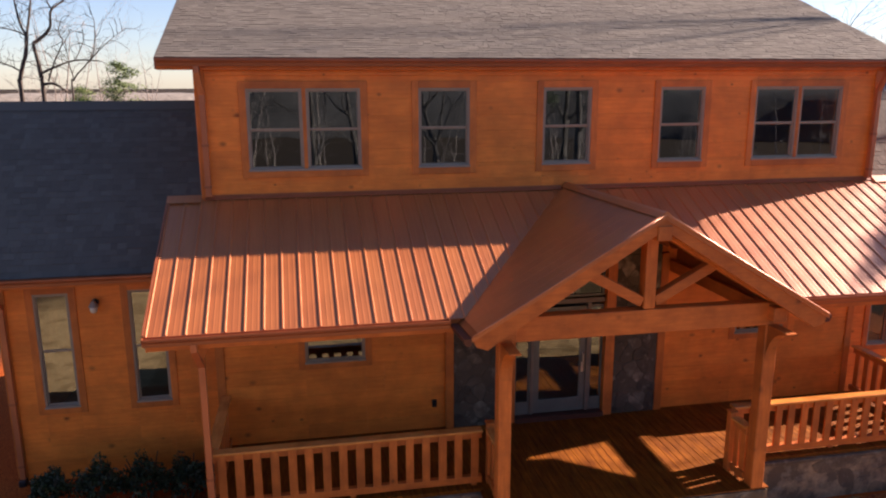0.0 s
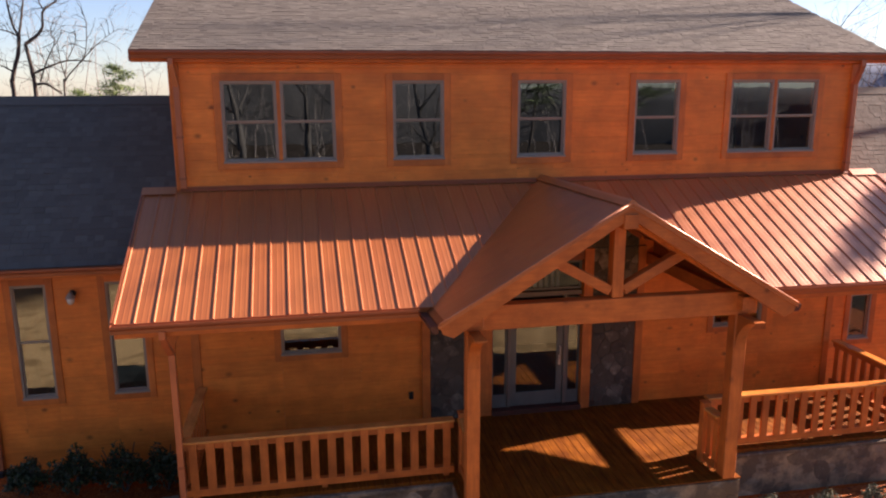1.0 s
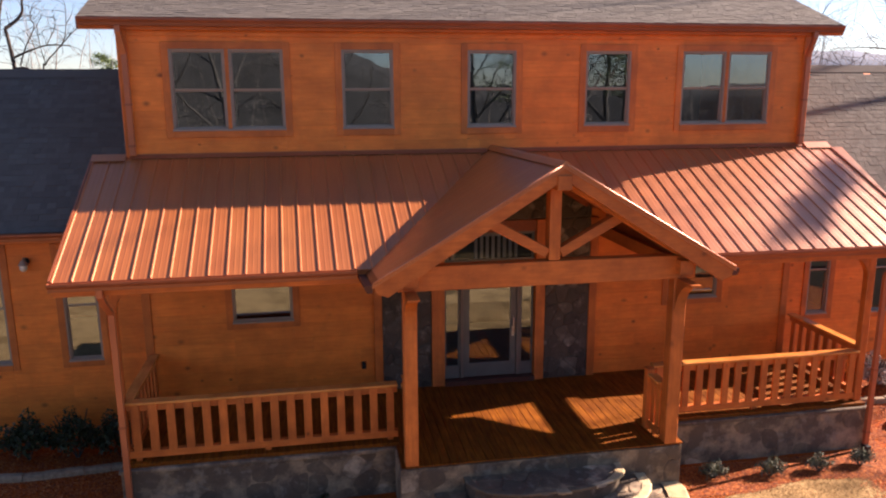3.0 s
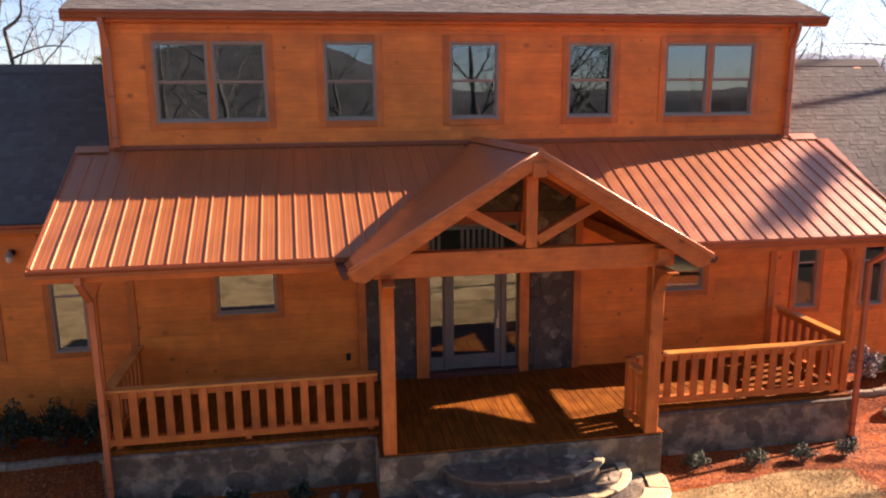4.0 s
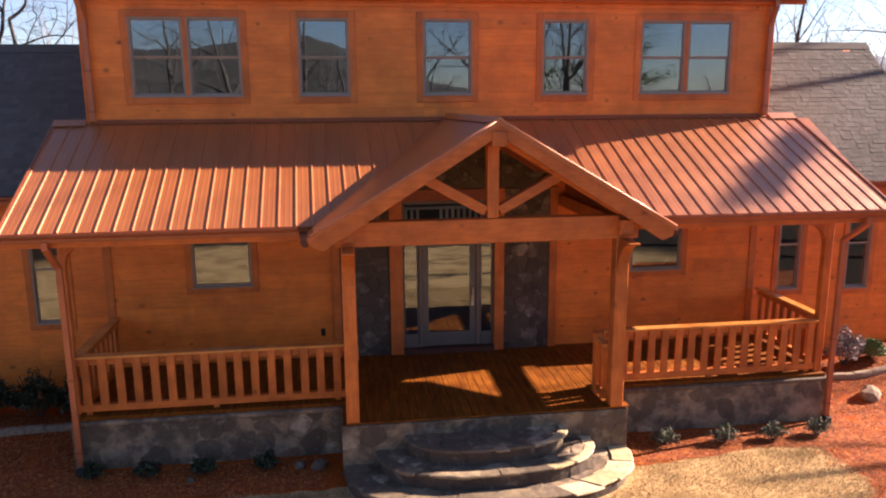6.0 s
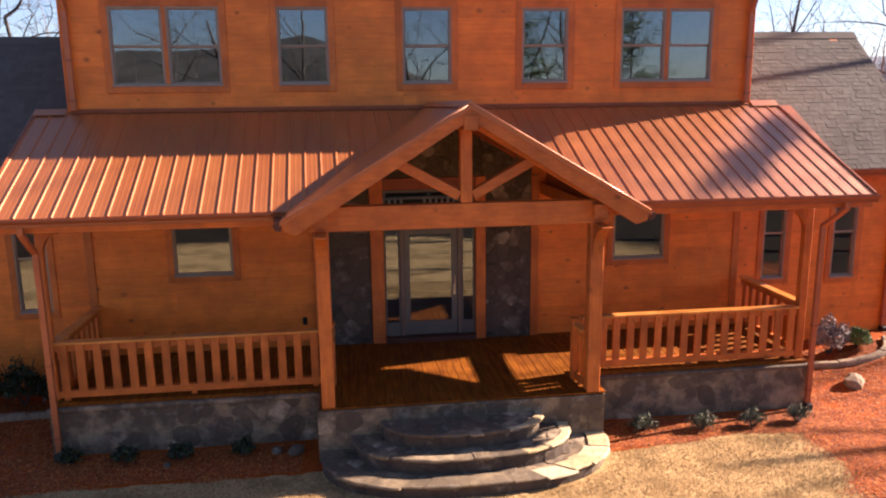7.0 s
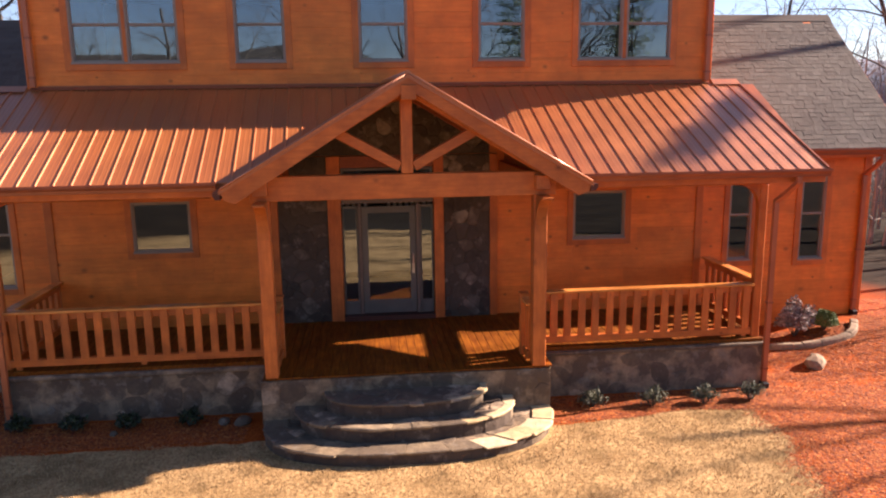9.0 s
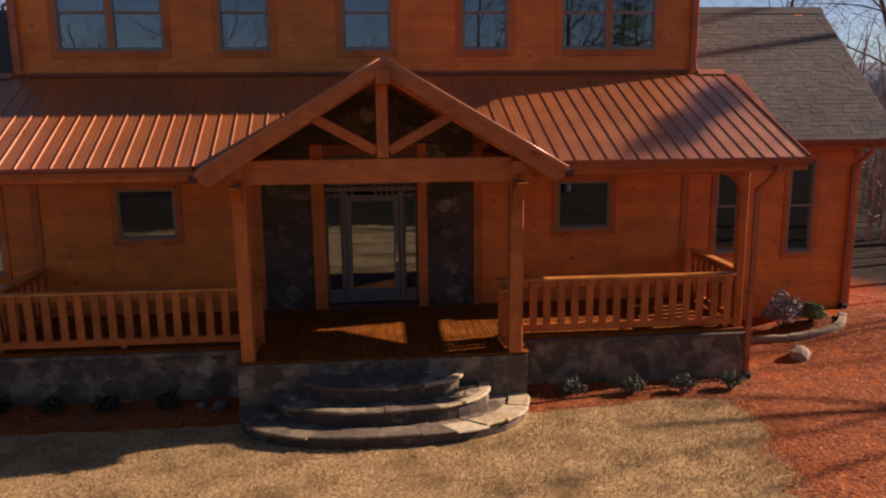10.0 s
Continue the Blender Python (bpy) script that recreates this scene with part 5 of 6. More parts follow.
shrub("silver_shrub", 10.22, 2.60, (0.50, 0.36, 0.62), 2800, 0.036, LEAF_SILVER, 5, "rounded shrub with silvery purple-grey winter leaves in the mulch bed")
shrub("round_boxwood", 10.86, 2.60, (0.33, 0.31, 0.36), 9000, 0.017, LEAF_BOX, 6, "small clipped round green shrub in the mulch bed", shell=0.75, lump=0.06)
for k, (x, y) in enumerate(((5.25, 0.20), (6.25, 0.10), (7.15, 0.10), (8.00, 0.14))):
    shrub("low_shrub", x, y, (0.31, 0.20, 0.27), 620, 0.062, LEAF_SAGE, 40 + k, "low sparse grey-green shrub against the stone base", "shrub", "shrubs along the porch", 0.11, 0.3)
# shrubs on the shaded side wear the shade-darkened leaf colour
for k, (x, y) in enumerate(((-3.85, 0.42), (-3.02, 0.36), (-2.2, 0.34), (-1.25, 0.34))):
    shrub("low_shrub", x, y, (0.23, 0.18, 0.24), 520, 0.035, LEAF_SHADED, 50 + k, "low green shrub against the stone base, shade put into its leaf colour", "shrub", "shrubs along the porch")
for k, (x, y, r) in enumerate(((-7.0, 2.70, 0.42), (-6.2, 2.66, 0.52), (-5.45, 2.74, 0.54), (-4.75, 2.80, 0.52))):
    shrub("low_shrub", x, y, (r, r * 0.8, r * 1.3), 2400, 0.036, LEAF_SHADED, 60 + k, "green shrub against the wing wall, shade put into its leaf colour", "shrub", "shrubs along the wing")


def boulder(name, x, y, size, seed, mat, label, parent=None, squash=0.7, z=None):
    rng = random.Random(seed)
    bm = bmesh.new()
    bmesh.ops.create_icosphere(bm, subdivisions=2, radius=1)
    for v in bm.verts:
        k = 1 + 0.28 * noise.noise(v.co * 1.3 + Vector((seed, 0, 0))) + 0.1 * noise.noise(v.co * 3.1)
        v.co = Vector((v.co.x * size[0] * k, v.co.y * size[1] * k, v.co.z * size[2] * k))
    zz = (lie(x, y) if z is None else z) + size[2] * 0.45
    bmesh.ops.transform(bm, matrix=Matrix.Translation((x, y, zz)) @ Matrix.Rotation(rng.uniform(0, 3), 4, "Z"), verts=bm.verts)
    ob = part(name, bm, mat, parent)
    if label:
        tagged(ob, label, "rock")
    return ob


boulder("rock", 9.88, 1.32, (0.24, 0.18, 0.16), 3, EDGESTONE, "pale rounded rock lying on the mulch")
boulder("rock", -0.42, 0.28, (0.13, 0.10, 0.09), 8, FIELDSTONE, "grey rock beside the steps")
boulder("rock", -0.72, 0.34, (0.11, 0.09, 0.07), 9, FIELDSTONE, "grey rock beside the steps")
boulder("rock", -2.35, 0.12, (0.07, 0.06, 0.05), 10, STEPSTONE, "small pale rock in the mulch")


def edging(points, size, seed, label):
    e = thing("stone_edging", (*points[0], lie(*points[0])), label, "edging")
    rng = random.Random(seed)
    pts = [Vector(p) for p in points]
    k = 0
    while k < len(pts) - 1:
        m = min(len(pts) - 1, k + rng.choice((2, 3, 3, 4)))
        if len(pts) - 1 - m < 2:
            m = len(pts) - 1
        run = pts[k:m + 1]
        bm = bmesh.new()
        rings = []
        top = size + rng.uniform(-0.012, 0.012)
        for i, p in enumerate(run):
            d = (run[min(i + 1, len(run) - 1)] - run[max(i - 1, 0)]).normalized()
            side = Vector((-d.y, d.x))
            pinch = 0.004 if i in (0, len(run) - 1) else 0.0
            q = p + d * (0.004 if i == 0 else -0.004 if i == len(run) - 1 else 0)
            z = lie(p.x, p.y)
            w = 0.08 + 0.012 * noise.noise((p.x * 3, p.y * 3, seed))
            ring = [(-w, -0.06), (-w * 0.95, top - 0.03 - pinch), (-w * 0.65, top - pinch), (w * 0.65, top - pinch), (w * 0.95, top - 0.03 - pinch), (w, -0.06)]
            rings.append([bm.verts.new((q.x + side.x * a, q.y + side.y * a, z + b)) for a, b in ring])
        for r0, r1 in zip(rings, rings[1:]):
            for i in range(5):
                bm.faces.new((r0[i], r0[i + 1], r1[i + 1], r1[i]))
        bm.faces.new(rings[0][::-1])
        bm.faces.new(rings[-1])
        part("edging_stone", bm, EDGESTONE, e)
        k = m
    return e


def curve_points(ctrl, n):
    out = []
    for k in range(n + 1):
        t = k / n * (len(ctrl) - 1)
        i = min(len(ctrl) - 2, int(t))
        f = t - i
        p0, p1, p2, p3 = (Vector(ctrl[max(0, min(len(ctrl) - 1, j))]) for j in (i - 1, i, i + 1, i + 2))
        out.append(0.5 * ((2 * p1) + (p2 - p0) * f + (2 * p0 - 5 * p1 + 4 * p2 - p3) * f * f + (3 * p1 - p0 - 3 * p2 + p3) * f ** 3))
    return out


edging(curve_points([(9.30, 2.35), (9.95, 2.10), (10.6, 2.05), (11.2, 2.24), (11.62, 2.78)], 30), 0.10, 4, "curved edging of pale stones round the mulch bed")
edging(curve_points([(-8.4, 2.2), (-7.2, 2.15), (-6.2, 2.05), (-5.3, 2.2), (-4.5, 2.4)], 36), 0.10, 5, "edging of grey stones round the shaded bed")


# ---- trees ----
def grow(verts, faces, p, d, length, radius, level, most, rng, sides, lean, floor_r=0.006):
    """One tapered, crooked branch and its children."""
    seg = 5 if level < 2 else 4
    start = len(verts)
    p, d = np.array(p, float), np.array(d, float)
    places = []
    for k in range(seg + 1):
        r = max(floor_r, radius * (1 - 0.84 * k / seg))
        ref = np.array((0, 0, 1.0)) if abs(d[2]) < 0.9 else np.array((1.0, 0, 0))
        s = np.cross(d, ref)
        s /= np.linalg.norm(s)
        u = np.cross(s, d)
        for j in range(sides):
            a = 2 * math.pi * j / sides
            verts.append(tuple(p + (s * math.cos(a) + u * math.sin(a)) * r))
        places.append((p.copy(), d.copy(), r))
        p = p + d * length / seg
        d = d + rng.normal(size=3) * (0.10 + 0.07 * level) + np.array((0, 0, lean))
        d /= np.linalg.norm(d)
    for k in range(seg):
        for j in range(sides):
            a, b = start + k * sides + j, start + k * sides + (j + 1) % sides
            faces.append((a, b, b + sides, a + sides))
    return places


def crown_of(verts, faces, places, length, level, most, rng, kids, spread, lean, first=0.35):
    for k in range(kids):
        f = first + (1 - first) * (k + rng.uniform(0.2, 0.9)) / kids
        i = min(len(places) - 1, int(f * (len(places) - 1)))
        p, d, r = places[i]
        side = rng.normal(size=3)
        side -= d * (side @ d)
        side /= np.linalg.norm(side)
        nd = d * math.cos(spread) + side * math.sin(spread) * rng.uniform(0.8, 1.2)
        nd /= np.linalg.norm(nd)
        ln = length * rng.uniform(0.5, 0.8) * (1.1 - 0.4 * f)
        kidplaces = grow(verts, faces, p, nd, ln, r * rng.uniform(0.38, 0.6), level, most, rng, 5 if level < 2 else 3, lean)
        if level < most:
            crown_of(verts, faces, kidplaces, ln, level + 1, most, rng, max(3, kids - 2), spread * 0.95, lean * 0.7, 0.25)


def bare_tree(x, y, height, radius, seed, label, kids=6, most=3, lean=0.06, spread=0.75, first=0.35, tip=(0, 0), mat=BARK):
    z = lie(x, y)
    t = thing("bare_tree", (x, y, z), label, "tree", "bare trees")
    rng = np.random.default_rng(seed)
    verts, faces = [], []
    d = np.array((tip[0], tip[1], 1.0))
    places = grow(verts, faces, (x, y, z - 0.2), d / np.linalg.norm(d), height * 0.72, radius, 0, most, rng, 9, 0.03)
    raw("trunk", verts, faces, mat, t, smooth=True)
    verts, faces = [], []
    crown_of(verts, faces, places, height * 0.62, 1, most, rng, kids, spread, lean, first)
    raw("crown", verts, faces, mat, t, smooth=True)
    return t


def pine(x, y, height, seed, label, start=0.36, wide=1.0):
    z = lie(x, y)
    t = thing("pine_tree", (x, y, z), label, "tree", "pines")
    rng = np.random.default_rng(seed)
    verts, faces = [], []
    grow(verts, faces, (x, y, z - 0.2), (0, 0, 1), height, (0.0022 if start > 0.8 else 0.010) * height, 0, 1, rng, 8, 0.1)
    raw("trunk", verts, faces, BARK, t, smooth=True)
    verts, faces, lv, lf = [], [], [], []
    tiers = int(height * 2.5 * (1 - start))
    for k in range(tiers):
        f = start + (0.98 - start) * (k / tiers)
        for a in rng.uniform(0, 6.28, 4):
            ln = (1.06 - f) * height * 0.36 * rng.uniform(0.45, 1.15) * wide + 0.15
            p = np.array((x, y, z + height * (f + rng.uniform(-0.02, 0.02))))
            pl = grow(verts, faces, p, np.array((math.cos(a), math.sin(a), 0.22)), ln, 0.05 * (1.2 - f), 1, 2, rng, 4, 0.05)
            for q, d, r in pl[2:]:
                c = q + rng.normal(size=(22, 3)) * np.array((0.20, 0.20, 0.07)) * (0.6 + 0.4 * ln)
                for e in c:
                    g = rng.normal(size=3)
                    g[2] = abs(g[2]) * 0.7
                    g /= np.linalg.norm(g)
                    h = np.cross(g, rng.normal(size=3))
                    h /= np.linalg.norm(h)
                    s = len(lv)
                    lv += [tuple(e - h * 0.022), tuple(e + h * 0.022), tuple(e + g * 0.2)]
                    lf.append((s, s + 1, s + 2))
    raw("limbwork", verts, faces, BARK, t)
    raw("foliage", lv, lf, NEEDLES, t)
    return t


OAK = "leafless grey tree with crooked spreading limbs"
def crooked_tree(y, limbs, seed, label):
    """A leafless tree whose main limbs bend through a few (x, z) places, with twigs of its own."""
    (x0, z0), rng = limbs[0][0][0], np.random.default_rng(seed)
    t = thing("bare_tree", (x0, y, lie(x0, y)), label, "tree", "bare trees")
    for k, (places, r0, r1) in enumerate(limbs):
        bm = bmesh.new()
        path = [Vector((p[0], y + rng.normal() * (0.12 if i else 0) * (k > 0), p[1])) for i, p in enumerate(places)]
        if k == 0:
            path[0].z = lie(x0, y) - 0.2
        pts = curve_points(path, 5 * len(path))
        rings = []
        for i, p in enumerate(pts):
            r = r0 + (r1 - r0) * i / (len(pts) - 1)
            along = (pts[min(i + 1, len(pts) - 1)] - pts[max(i - 1, 0)]).normalized()
            side = along.cross(Vector((0, 1, 0))).normalized()
            rings.append([bm.verts.new(p + (side * math.cos(a) + Vector((0, 1, 0)) * math.sin(a)) * r * rng.uniform(0.85, 1.15)) for a in (0, 1.05, 2.1, 3.14, 4.19, 5.24)])
        for a, b in zip(rings, rings[1:]):
            for i in range(6):
                bm.faces.new((a[i], a[(i + 1) % 6], b[(i + 1) % 6], b[i]))
        part("trunk" if k == 0 else "limb", bm, BARK, t, smooth=True)
        verts, faces = [], []
        for i in range(len(pts) // 2 if k == 0 else 3, len(pts), 2):
            d = rng.normal(size=3) * np.array((1, 0.5, 0.7)) + np.array((0, 0, 0.5))
            pl = grow(verts, faces, tuple(pts[i]), d / np.linalg.norm(d), rng.uniform(0.3, 0.8), 0.014, 2, 3, rng, 3, 0.03, 0.004)
            for q, e, r in pl[2:]:
                e = e + rng.normal(size=3) * 0.5
                grow(verts, faces, q, e / np.linalg.norm(e), rng.uniform(0.15, 0.4), 0.007, 3, 3, rng, 3, 0.02, 0.003)
        raw("twig_spray", verts, faces, BARK, t)
    return t


crooked_tree(18.0, [([(-11.78, 4.35), (-11.78, 5.82), (-11.76, 6.56), (-11.5, 7.38), (-11.41, 7.94)], 0.085, 0.06),
    ([(-11.41, 7.94), (-11.59, 8.36), (-11.69, 9.13), (-11.76, 10.05)], 0.045, 0.02),
    ([(-11.41, 7.94), (-11.29, 8.49), (-11.2, 9.13), (-11.05, 10.05)], 0.05, 0.02),
    ([(-11.46, 7.95), (-11.76, 8.1), (-12.17, 8.21), (-12.55, 8.4)], 0.03, 0.008),
    ([(-11.72, 6.78), (-11.99, 6.96), (-12.36, 7.11)], 0.03, 0.01)], 5, OAK + " behind the shaded wing")
crooked_tree(18.0, [([(-11.05, 4.35), (-11.09, 5.82), (-11.11, 6.65), (-11.18, 7.29), (-11.24, 7.7)], 0.075, 0.06),
    ([(-11.24, 7.7), (-10.94, 7.94), (-10.68, 8.25), (-10.53, 8.76), (-10.15, 9.13), (-9.84, 9.59)], 0.065, 0.02),
    ([(-10.53, 8.76), (-10.68, 9.08), (-10.79, 9.5)], 0.03, 0.01),
    ([(-11.05, 6.74), (-10.58, 6.96), (-10.02, 7.16), (-9.22, 7.14)], 0.045, 0.018),
    ([(-11.01, 6.37), (-10.68, 6.37), (-10.21, 6.04)], 0.05, 0.03),
    ([(-10.9, 6.46), (-10.58, 7.11), (-10.3, 7.75), (-10.45, 8.03), (-10.27, 8.43)], 0.028, 0.008),
    ([(-9.97, 7.18), (-9.74, 7.75), (-9.63, 8.12)], 0.018, 0.006)], 6, OAK + " behind the shaded wing")
crooked_tree(18.0, [([(-10.17, 4.35), (-10.17, 5.82), (-10.08, 6.52), (-9.65, 7.02), (-9.37, 7.44), (-9.26, 8.4), (-9.37, 8.73)], 0.035, 0.008),
    ([(-10.08, 6.52), (-10.19, 7.11), (-10.25, 7.7)], 0.02, 0.008),
    ([(-9.59, 7.07), (-9.09, 7.53), (-8.69, 7.94), (-8.32, 8.25)], 0.022, 0.006)], 7, OAK + " behind the shaded wing")
bare_tree(-6.2, 25.0, 9.6, 0.13, 12, OAK + " behind the shaded wing", 4, 3)
pine(-11.3, 31.0, 8.4, 2, "small green pine behind the shaded wing")
pine(-14.0, 34.0, 7.3, 3, "small green pine behind the shaded wing")
bare_tree(18.2, 18.0, 13.5, 0.24, 21, OAK + " behind the sunny wing", 5, 3, 0.05, 0.6, 0.5)
bare_tree(19.0, 10.4, 13.0, 0.20, 22, OAK + " behind the sunny wing", 5, 3, -0.02, 0.9, 0.4, (-0.1, -0.02))
bare_tree(15.0, 24.0, 13.0, 0.2, 23, OAK + " behind the sunny wing", 5, 3)
# tall trees on the sunny side, whose soft shadows lie over the roofs and the lawn
bare_tree(29.0, 2.0, 17.5, 0.34, 31, OAK + " on the sunny side", 4, 2, 0.05, 0.7, 0.62)
bare_tree(25.5, 7.5, 29.0, 0.15, 36, OAK + " on the sunny side", 6, 3, 0.04, 0.7, 0.84)
bare_tree(28.5, 10.1, 31.0, 0.15, 37, OAK + " on the sunny side", 6, 3, 0.04, 0.7, 0.84)
for k, (x, y, h, w) in enumerate(((25.1, 5.35, 14.5, 0.30), (24.3, 4.75, 14.3, 0.34), (23.4, 4.15, 13.7, 0.16))):
    pine(x, y, h, 38 + 7 * k, "tall green pine on the sunny side", 0.945, w)
bare_tree(24.6, 5.9, 19.6, 0.06, 41, OAK + " on the sunny side", 7, 3, 0.03, 0.85, 0.78)
bare_tree(27.0, 5.45, 17.8, 0.075, 43, OAK + " on the sunny side", 7, 3, 0.02, 0.85, 0.72)
bare_tree(29.0, 4.9, 12.8, 0.26, 40, OAK + " on the sunny side", 3, 1, 0.05, 0.7, 0.6)
# unseen trees added to lay shadow bands on the lawn the door reflects
for k, (x, y, h, r) in enumerate(((21.0, -5.6, 17, 0.30), (24.0, -8.2, 19, 0.42))):
    bare_tree(x, y, h, r, 120 + k, OAK + " added out of view to cast shadow bands on the lawn", 5, 2, 0.05, 0.7, 0.55)
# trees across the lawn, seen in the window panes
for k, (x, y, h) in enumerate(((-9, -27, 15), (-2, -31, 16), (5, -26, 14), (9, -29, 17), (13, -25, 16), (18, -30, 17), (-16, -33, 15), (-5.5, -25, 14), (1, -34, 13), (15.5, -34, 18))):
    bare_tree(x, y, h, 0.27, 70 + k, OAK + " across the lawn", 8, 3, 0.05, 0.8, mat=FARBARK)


for k, (x, y, h) in enumerate(((10.5, -26, 13), (17.5, -27, 13.5))):
    pine(x, y, h, 90 + k, "green pine across the lawn", 0.45)


def woods(name, places, seed, label, tall=(8, 14)):
    """A far stand of thin leafless trees as one mass."""
    rng = np.random.default_rng(seed)
    verts, faces = [], []
    for x, y in places:
        h = rng.uniform(tall[0], tall[1])
        z = lie(x, y)
        d = np.array((rng.normal() * 0.05, rng.normal() * 0.05, 1.0))
        pl = grow(verts, faces, (x, y, z - 0.2), d, h, rng.uniform(0.05, 0.10), 0, 2, rng, 5, 0.04)
        for q, dd, r in pl[1:]:
            for _ in range(4):
                a = rng.uniform(0, 6.28)
                e = np.array((math.cos(a), math.sin(a), rng.uniform(0.3, 1.0)))
                sub = grow(verts, faces, q, e / np.linalg.norm(e), h * rng.uniform(0.1, 0.26), r * 0.45, 2, 3, rng, 3, 0.05)
                for qq, ddd, rr in sub[2:]:
                    g = ddd + rng.normal(size=3) * 0.5
                    grow(verts, faces, qq, g / np.linalg.norm(g), h * rng.uniform(0.04, 0.12), rr * 0.6, 3, 3, rng, 3, 0.03)
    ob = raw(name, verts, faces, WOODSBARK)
    return tagged(ob, label, "woods", kind="stuff")


rr = random.Random(8)
woods("far_woods", [(rr.uniform(15, 40), rr.uniform(9.5, 36)) for _ in range(230)], 3, "grey leafless woods beyond the red clay yard", (4.5, 8.5))
woods("far_woods", [(rr.uniform(21, 34), rr.uniform(8.5, 13)) for _ in range(70)], 4, "low grey thicket beyond the red clay yard", (2.5, 4.5))
woods("far_woods", [(rr.uniform(-55, -14), rr.uniform(36, 60)) for _ in range(50)], 5, "grey leafless woods behind the house")
woods("far_woods", [(rr.uniform(-60, 60), rr.uniform(-75, -48)) for _ in range(90)], 6, "grey leafless woods across the lawn")


def hills(name, radius, low, high, a0, a1, mat, seed, label, wave=3.0, ridge=None):
    """A far ridge seen from the house; ridge: (degrees, metres) pairs to shape its height."""
    n = 160
    verts, faces = [], []
    for k in range(n + 1):
        deg = a0 + (a1 - a0) * k / n
        a = radians(deg)
        if ridge:
            h = float(np.interp(deg, [p for p, _ in ridge], [q for _, q in ridge])) + 0.5 * noise.noise((a * 14, seed, 0)) + 0.4 * noise.noise((a * 45, seed, 1))
        else:
            h = low + (high - low) * (0.5 + 0.5 * noise.noise((a * wave, seed, 0))) + (high - low) * 0.12 * noise.noise((a * 25, seed, 1))
        c, s = math.cos(a), math.sin(a)
        for r, z in ((radius, -8.0), (radius * 1.05, h * 0.55), (radius * 1.15, h), (radius * 1.5, -8.0)):
            verts.append((c * r, s * r, z))
    for k in range(n):
        for j in range(3):
            i = k * 4 + j
            faces.append((i, i + 1, i + 5, i + 4))
    return tagged(raw(name, verts, faces, mat, smooth=True), label, "hills", kind="structure")


hills("backdrop_hills", 620, 24, 58, -5, 84, HILLS, 2.0, "wooded hills in the far distance, haze put into their blue colour")
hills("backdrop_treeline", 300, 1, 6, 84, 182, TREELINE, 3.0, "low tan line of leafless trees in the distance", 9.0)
hills("backdrop_hillside", 130, 4, 15, 180, 360, FRONTHILL, 5.0, "brown wooded hillside across the lawn",
      ridge=[(180, 9), (225, 14), (250, 15.5), (258, 15.5), (267, 19), (272, 14.5), (278, 8.5), (283, 6.5), (310, 6.5), (360, 5)])


# ---- loose cover on the ground ----
def blades(count, seed):
    rng = np.random.default_rng(seed)
    x = rng.uniform(-6.5, 9.2, count)
    y = rng.uniform(-5.2, 0.2, count)
    wob = 0.12 * np.sin(y * 2.1 + 1) + 0.08 * np.sin(y * 5.3) - 0.16 * y
    keep = (x + wob + rng.normal(size=count) * 0.16 < 7.98) & (y < np.interp(x, (4.4, 6.4), (-0.43, -0.17)) + 0.06 * np.sin(x * 3)) & ~((np.abs(x - 2.21) / 2.27) ** 2.5 + (np.abs(y + 0.1) / 1.40) ** 2.5 < 1)
    x, y = x[keep], y[keep]
    n = len(x)
    z = np.array([lie(a, b) for a, b in zip(x, y)])
    a = rng.uniform(0, 6.28, n)
    h = rng.uniform(0.012, 0.055, n)
    w = rng.uniform(0.002, 0.0045, n)
    lean = rng.normal(size=(n, 2)) * 0.018
    base = np.stack([x, y, z - 0.004], 1)
    side = np.stack([np.cos(a) * w, np.sin(a) * w, 0 * w], 1)
    top = base + np.stack([lean[:, 0], lean[:, 1], h], 1)
    verts = np.stack([base - side, base + side, top], 1).reshape(-1, 3)
    faces = np.arange(3 * n).reshape(-1, 3)
    ob = raw("lawn_grass", verts.tolist(), faces.tolist(), STRAW)
    tagged(ob, "short dormant straw-coloured lawn grass", "grass", kind="stuff")


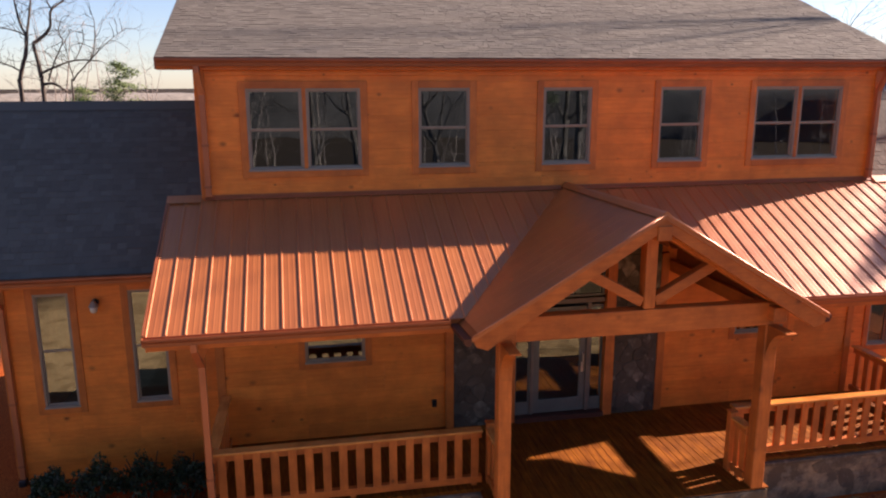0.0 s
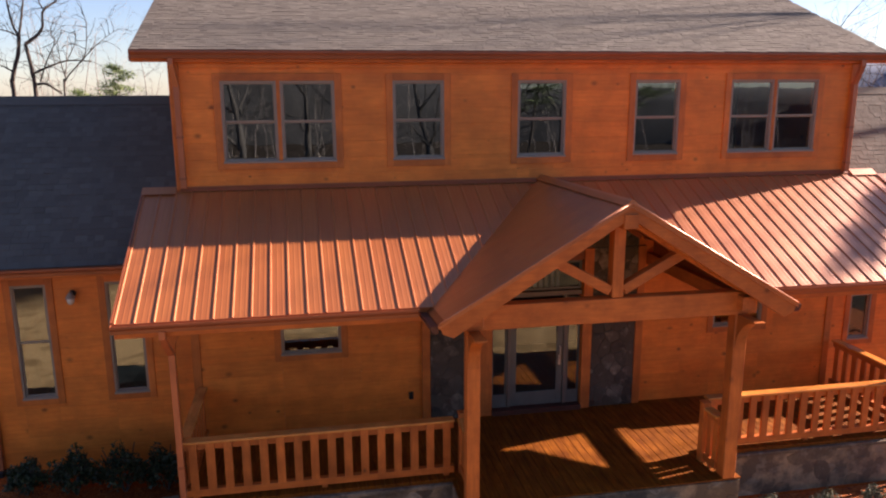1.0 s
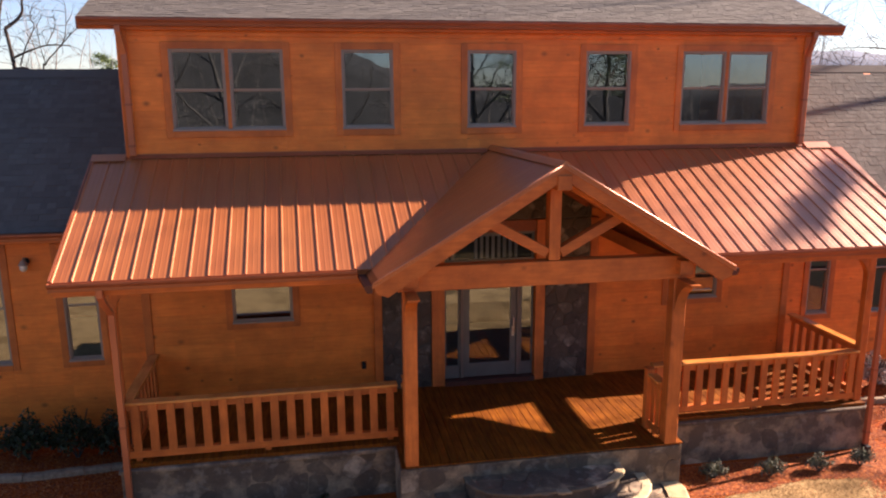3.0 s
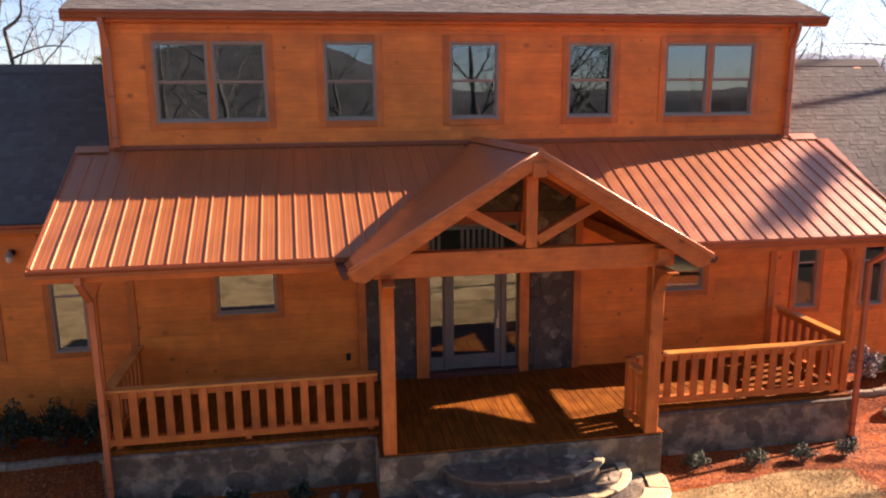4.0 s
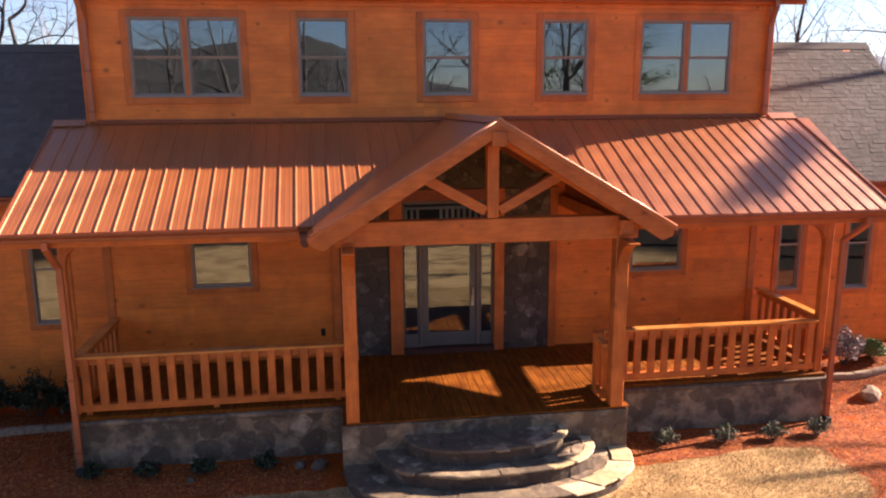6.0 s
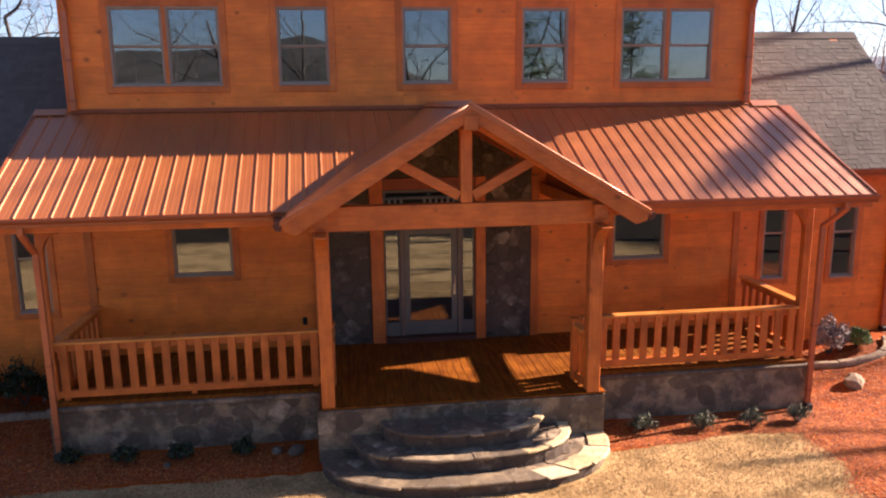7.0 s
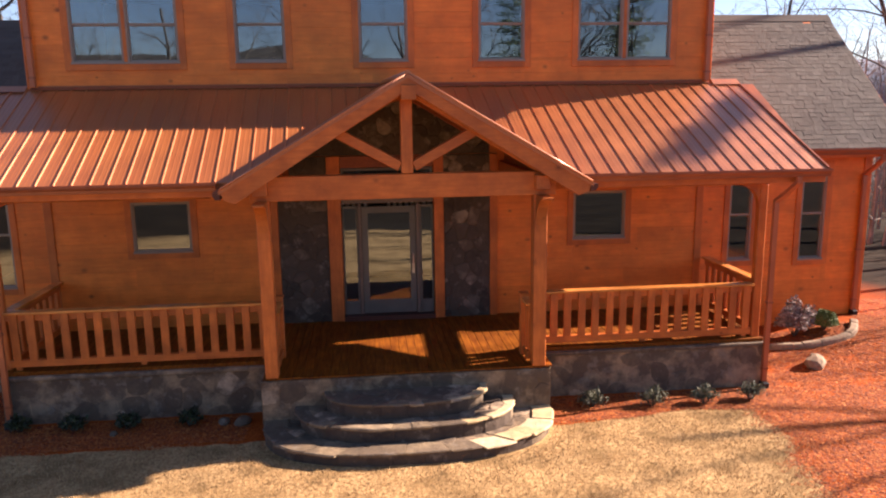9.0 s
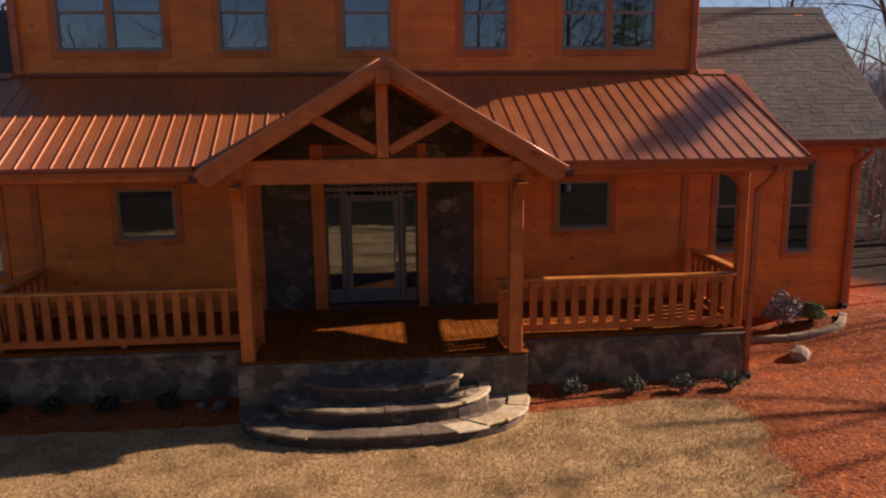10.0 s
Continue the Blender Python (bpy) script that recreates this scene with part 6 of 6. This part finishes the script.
def chips(count, seed):
    rng = np.random.default_rng(seed)
    x = np.concatenate([rng.uniform(7.0, 15, count), rng.uniform(-4.3, 8.6, count // 4), rng.uniform(-9, -4.2, count // 5)])
    y = np.concatenate([rng.uniform(-4.5, 4.5, count), rng.uniform(-0.35, 0.62, count // 4), rng.uniform(-1.0, 3.2, count // 5)])
    wob = 0.12 * np.sin(y * 2.1 + 1) + 0.08 * np.sin(y * 5.3) - 0.16 * y
    bed = (y > np.interp(x, (4.4, 6.4), (-0.45, -0.19)) + 0.06 * np.sin(x * 3)) & (y < 0.62)
    keep = ((x + wob + rng.normal(size=len(x)) * 0.16 > 7.9) | bed | (x < -4.2)) & ~((x > -0.3) & (x < 4.5) & (y < 0.7)) & ~((x < 8.5) & (x > -4.2) & (y > 0.64)) & ~((y > 2.9) & (x < 11.9))
    x, y = x[keep], y[keep]
    n = len(x)
    z = np.array([lie(a, b) for a, b in zip(x, y)]) + rng.uniform(0.001, 0.010, n)
    a = rng.uniform(0, 6.28, n)
    ln, w = rng.uniform(0.010, 0.034, n), rng.uniform(0.004, 0.011, n)
    c = np.stack([x, y, z], 1)
    t = rng.normal(size=n) * 0.08
    u = np.stack([np.cos(a) * ln, np.sin(a) * ln, t * ln], 1)
    v = np.stack([-np.sin(a) * w, np.cos(a) * w, rng.normal(size=n) * 0.15 * w], 1)
    verts = np.stack([c - u - v, c + u - v, c + u + v, c - u + v], 1).reshape(-1, 3)
    faces = np.arange(4 * n).reshape(-1, 4)
    ob = raw("mulch_chips", verts.tolist(), faces.tolist(), CHIPS)
    tagged(ob, "loose orange bark mulch", "mulch", kind="stuff")


blades(230000, 1)
chips(150000, 2)


# ---- porch floor boards ----
def deck_boards():
    deck = tagged(part("deck_floor", boxed(-4.18, 8.48, 0.745, WALL, -0.003, 0.004), DECKING), "dark reddish-brown stained porch floor", "floor", kind="structure")
    rng = random.Random(5)
    w = 0.14
    x = -4.17
    while x < 8.46:
        y0 = -0.097 if -0.08 <= x and x + w < 4.54 else 0.74
        g = 0.003
        bm = boxed(x + g, min(8.48, x + w) - g, y0, WALL - 0.005, 0.005, 0.03 + rng.uniform(-0.0015, 0.0015), 0.003)
        part("deck_board", bm, DECKING, deck)
        x += w


deck_boards()
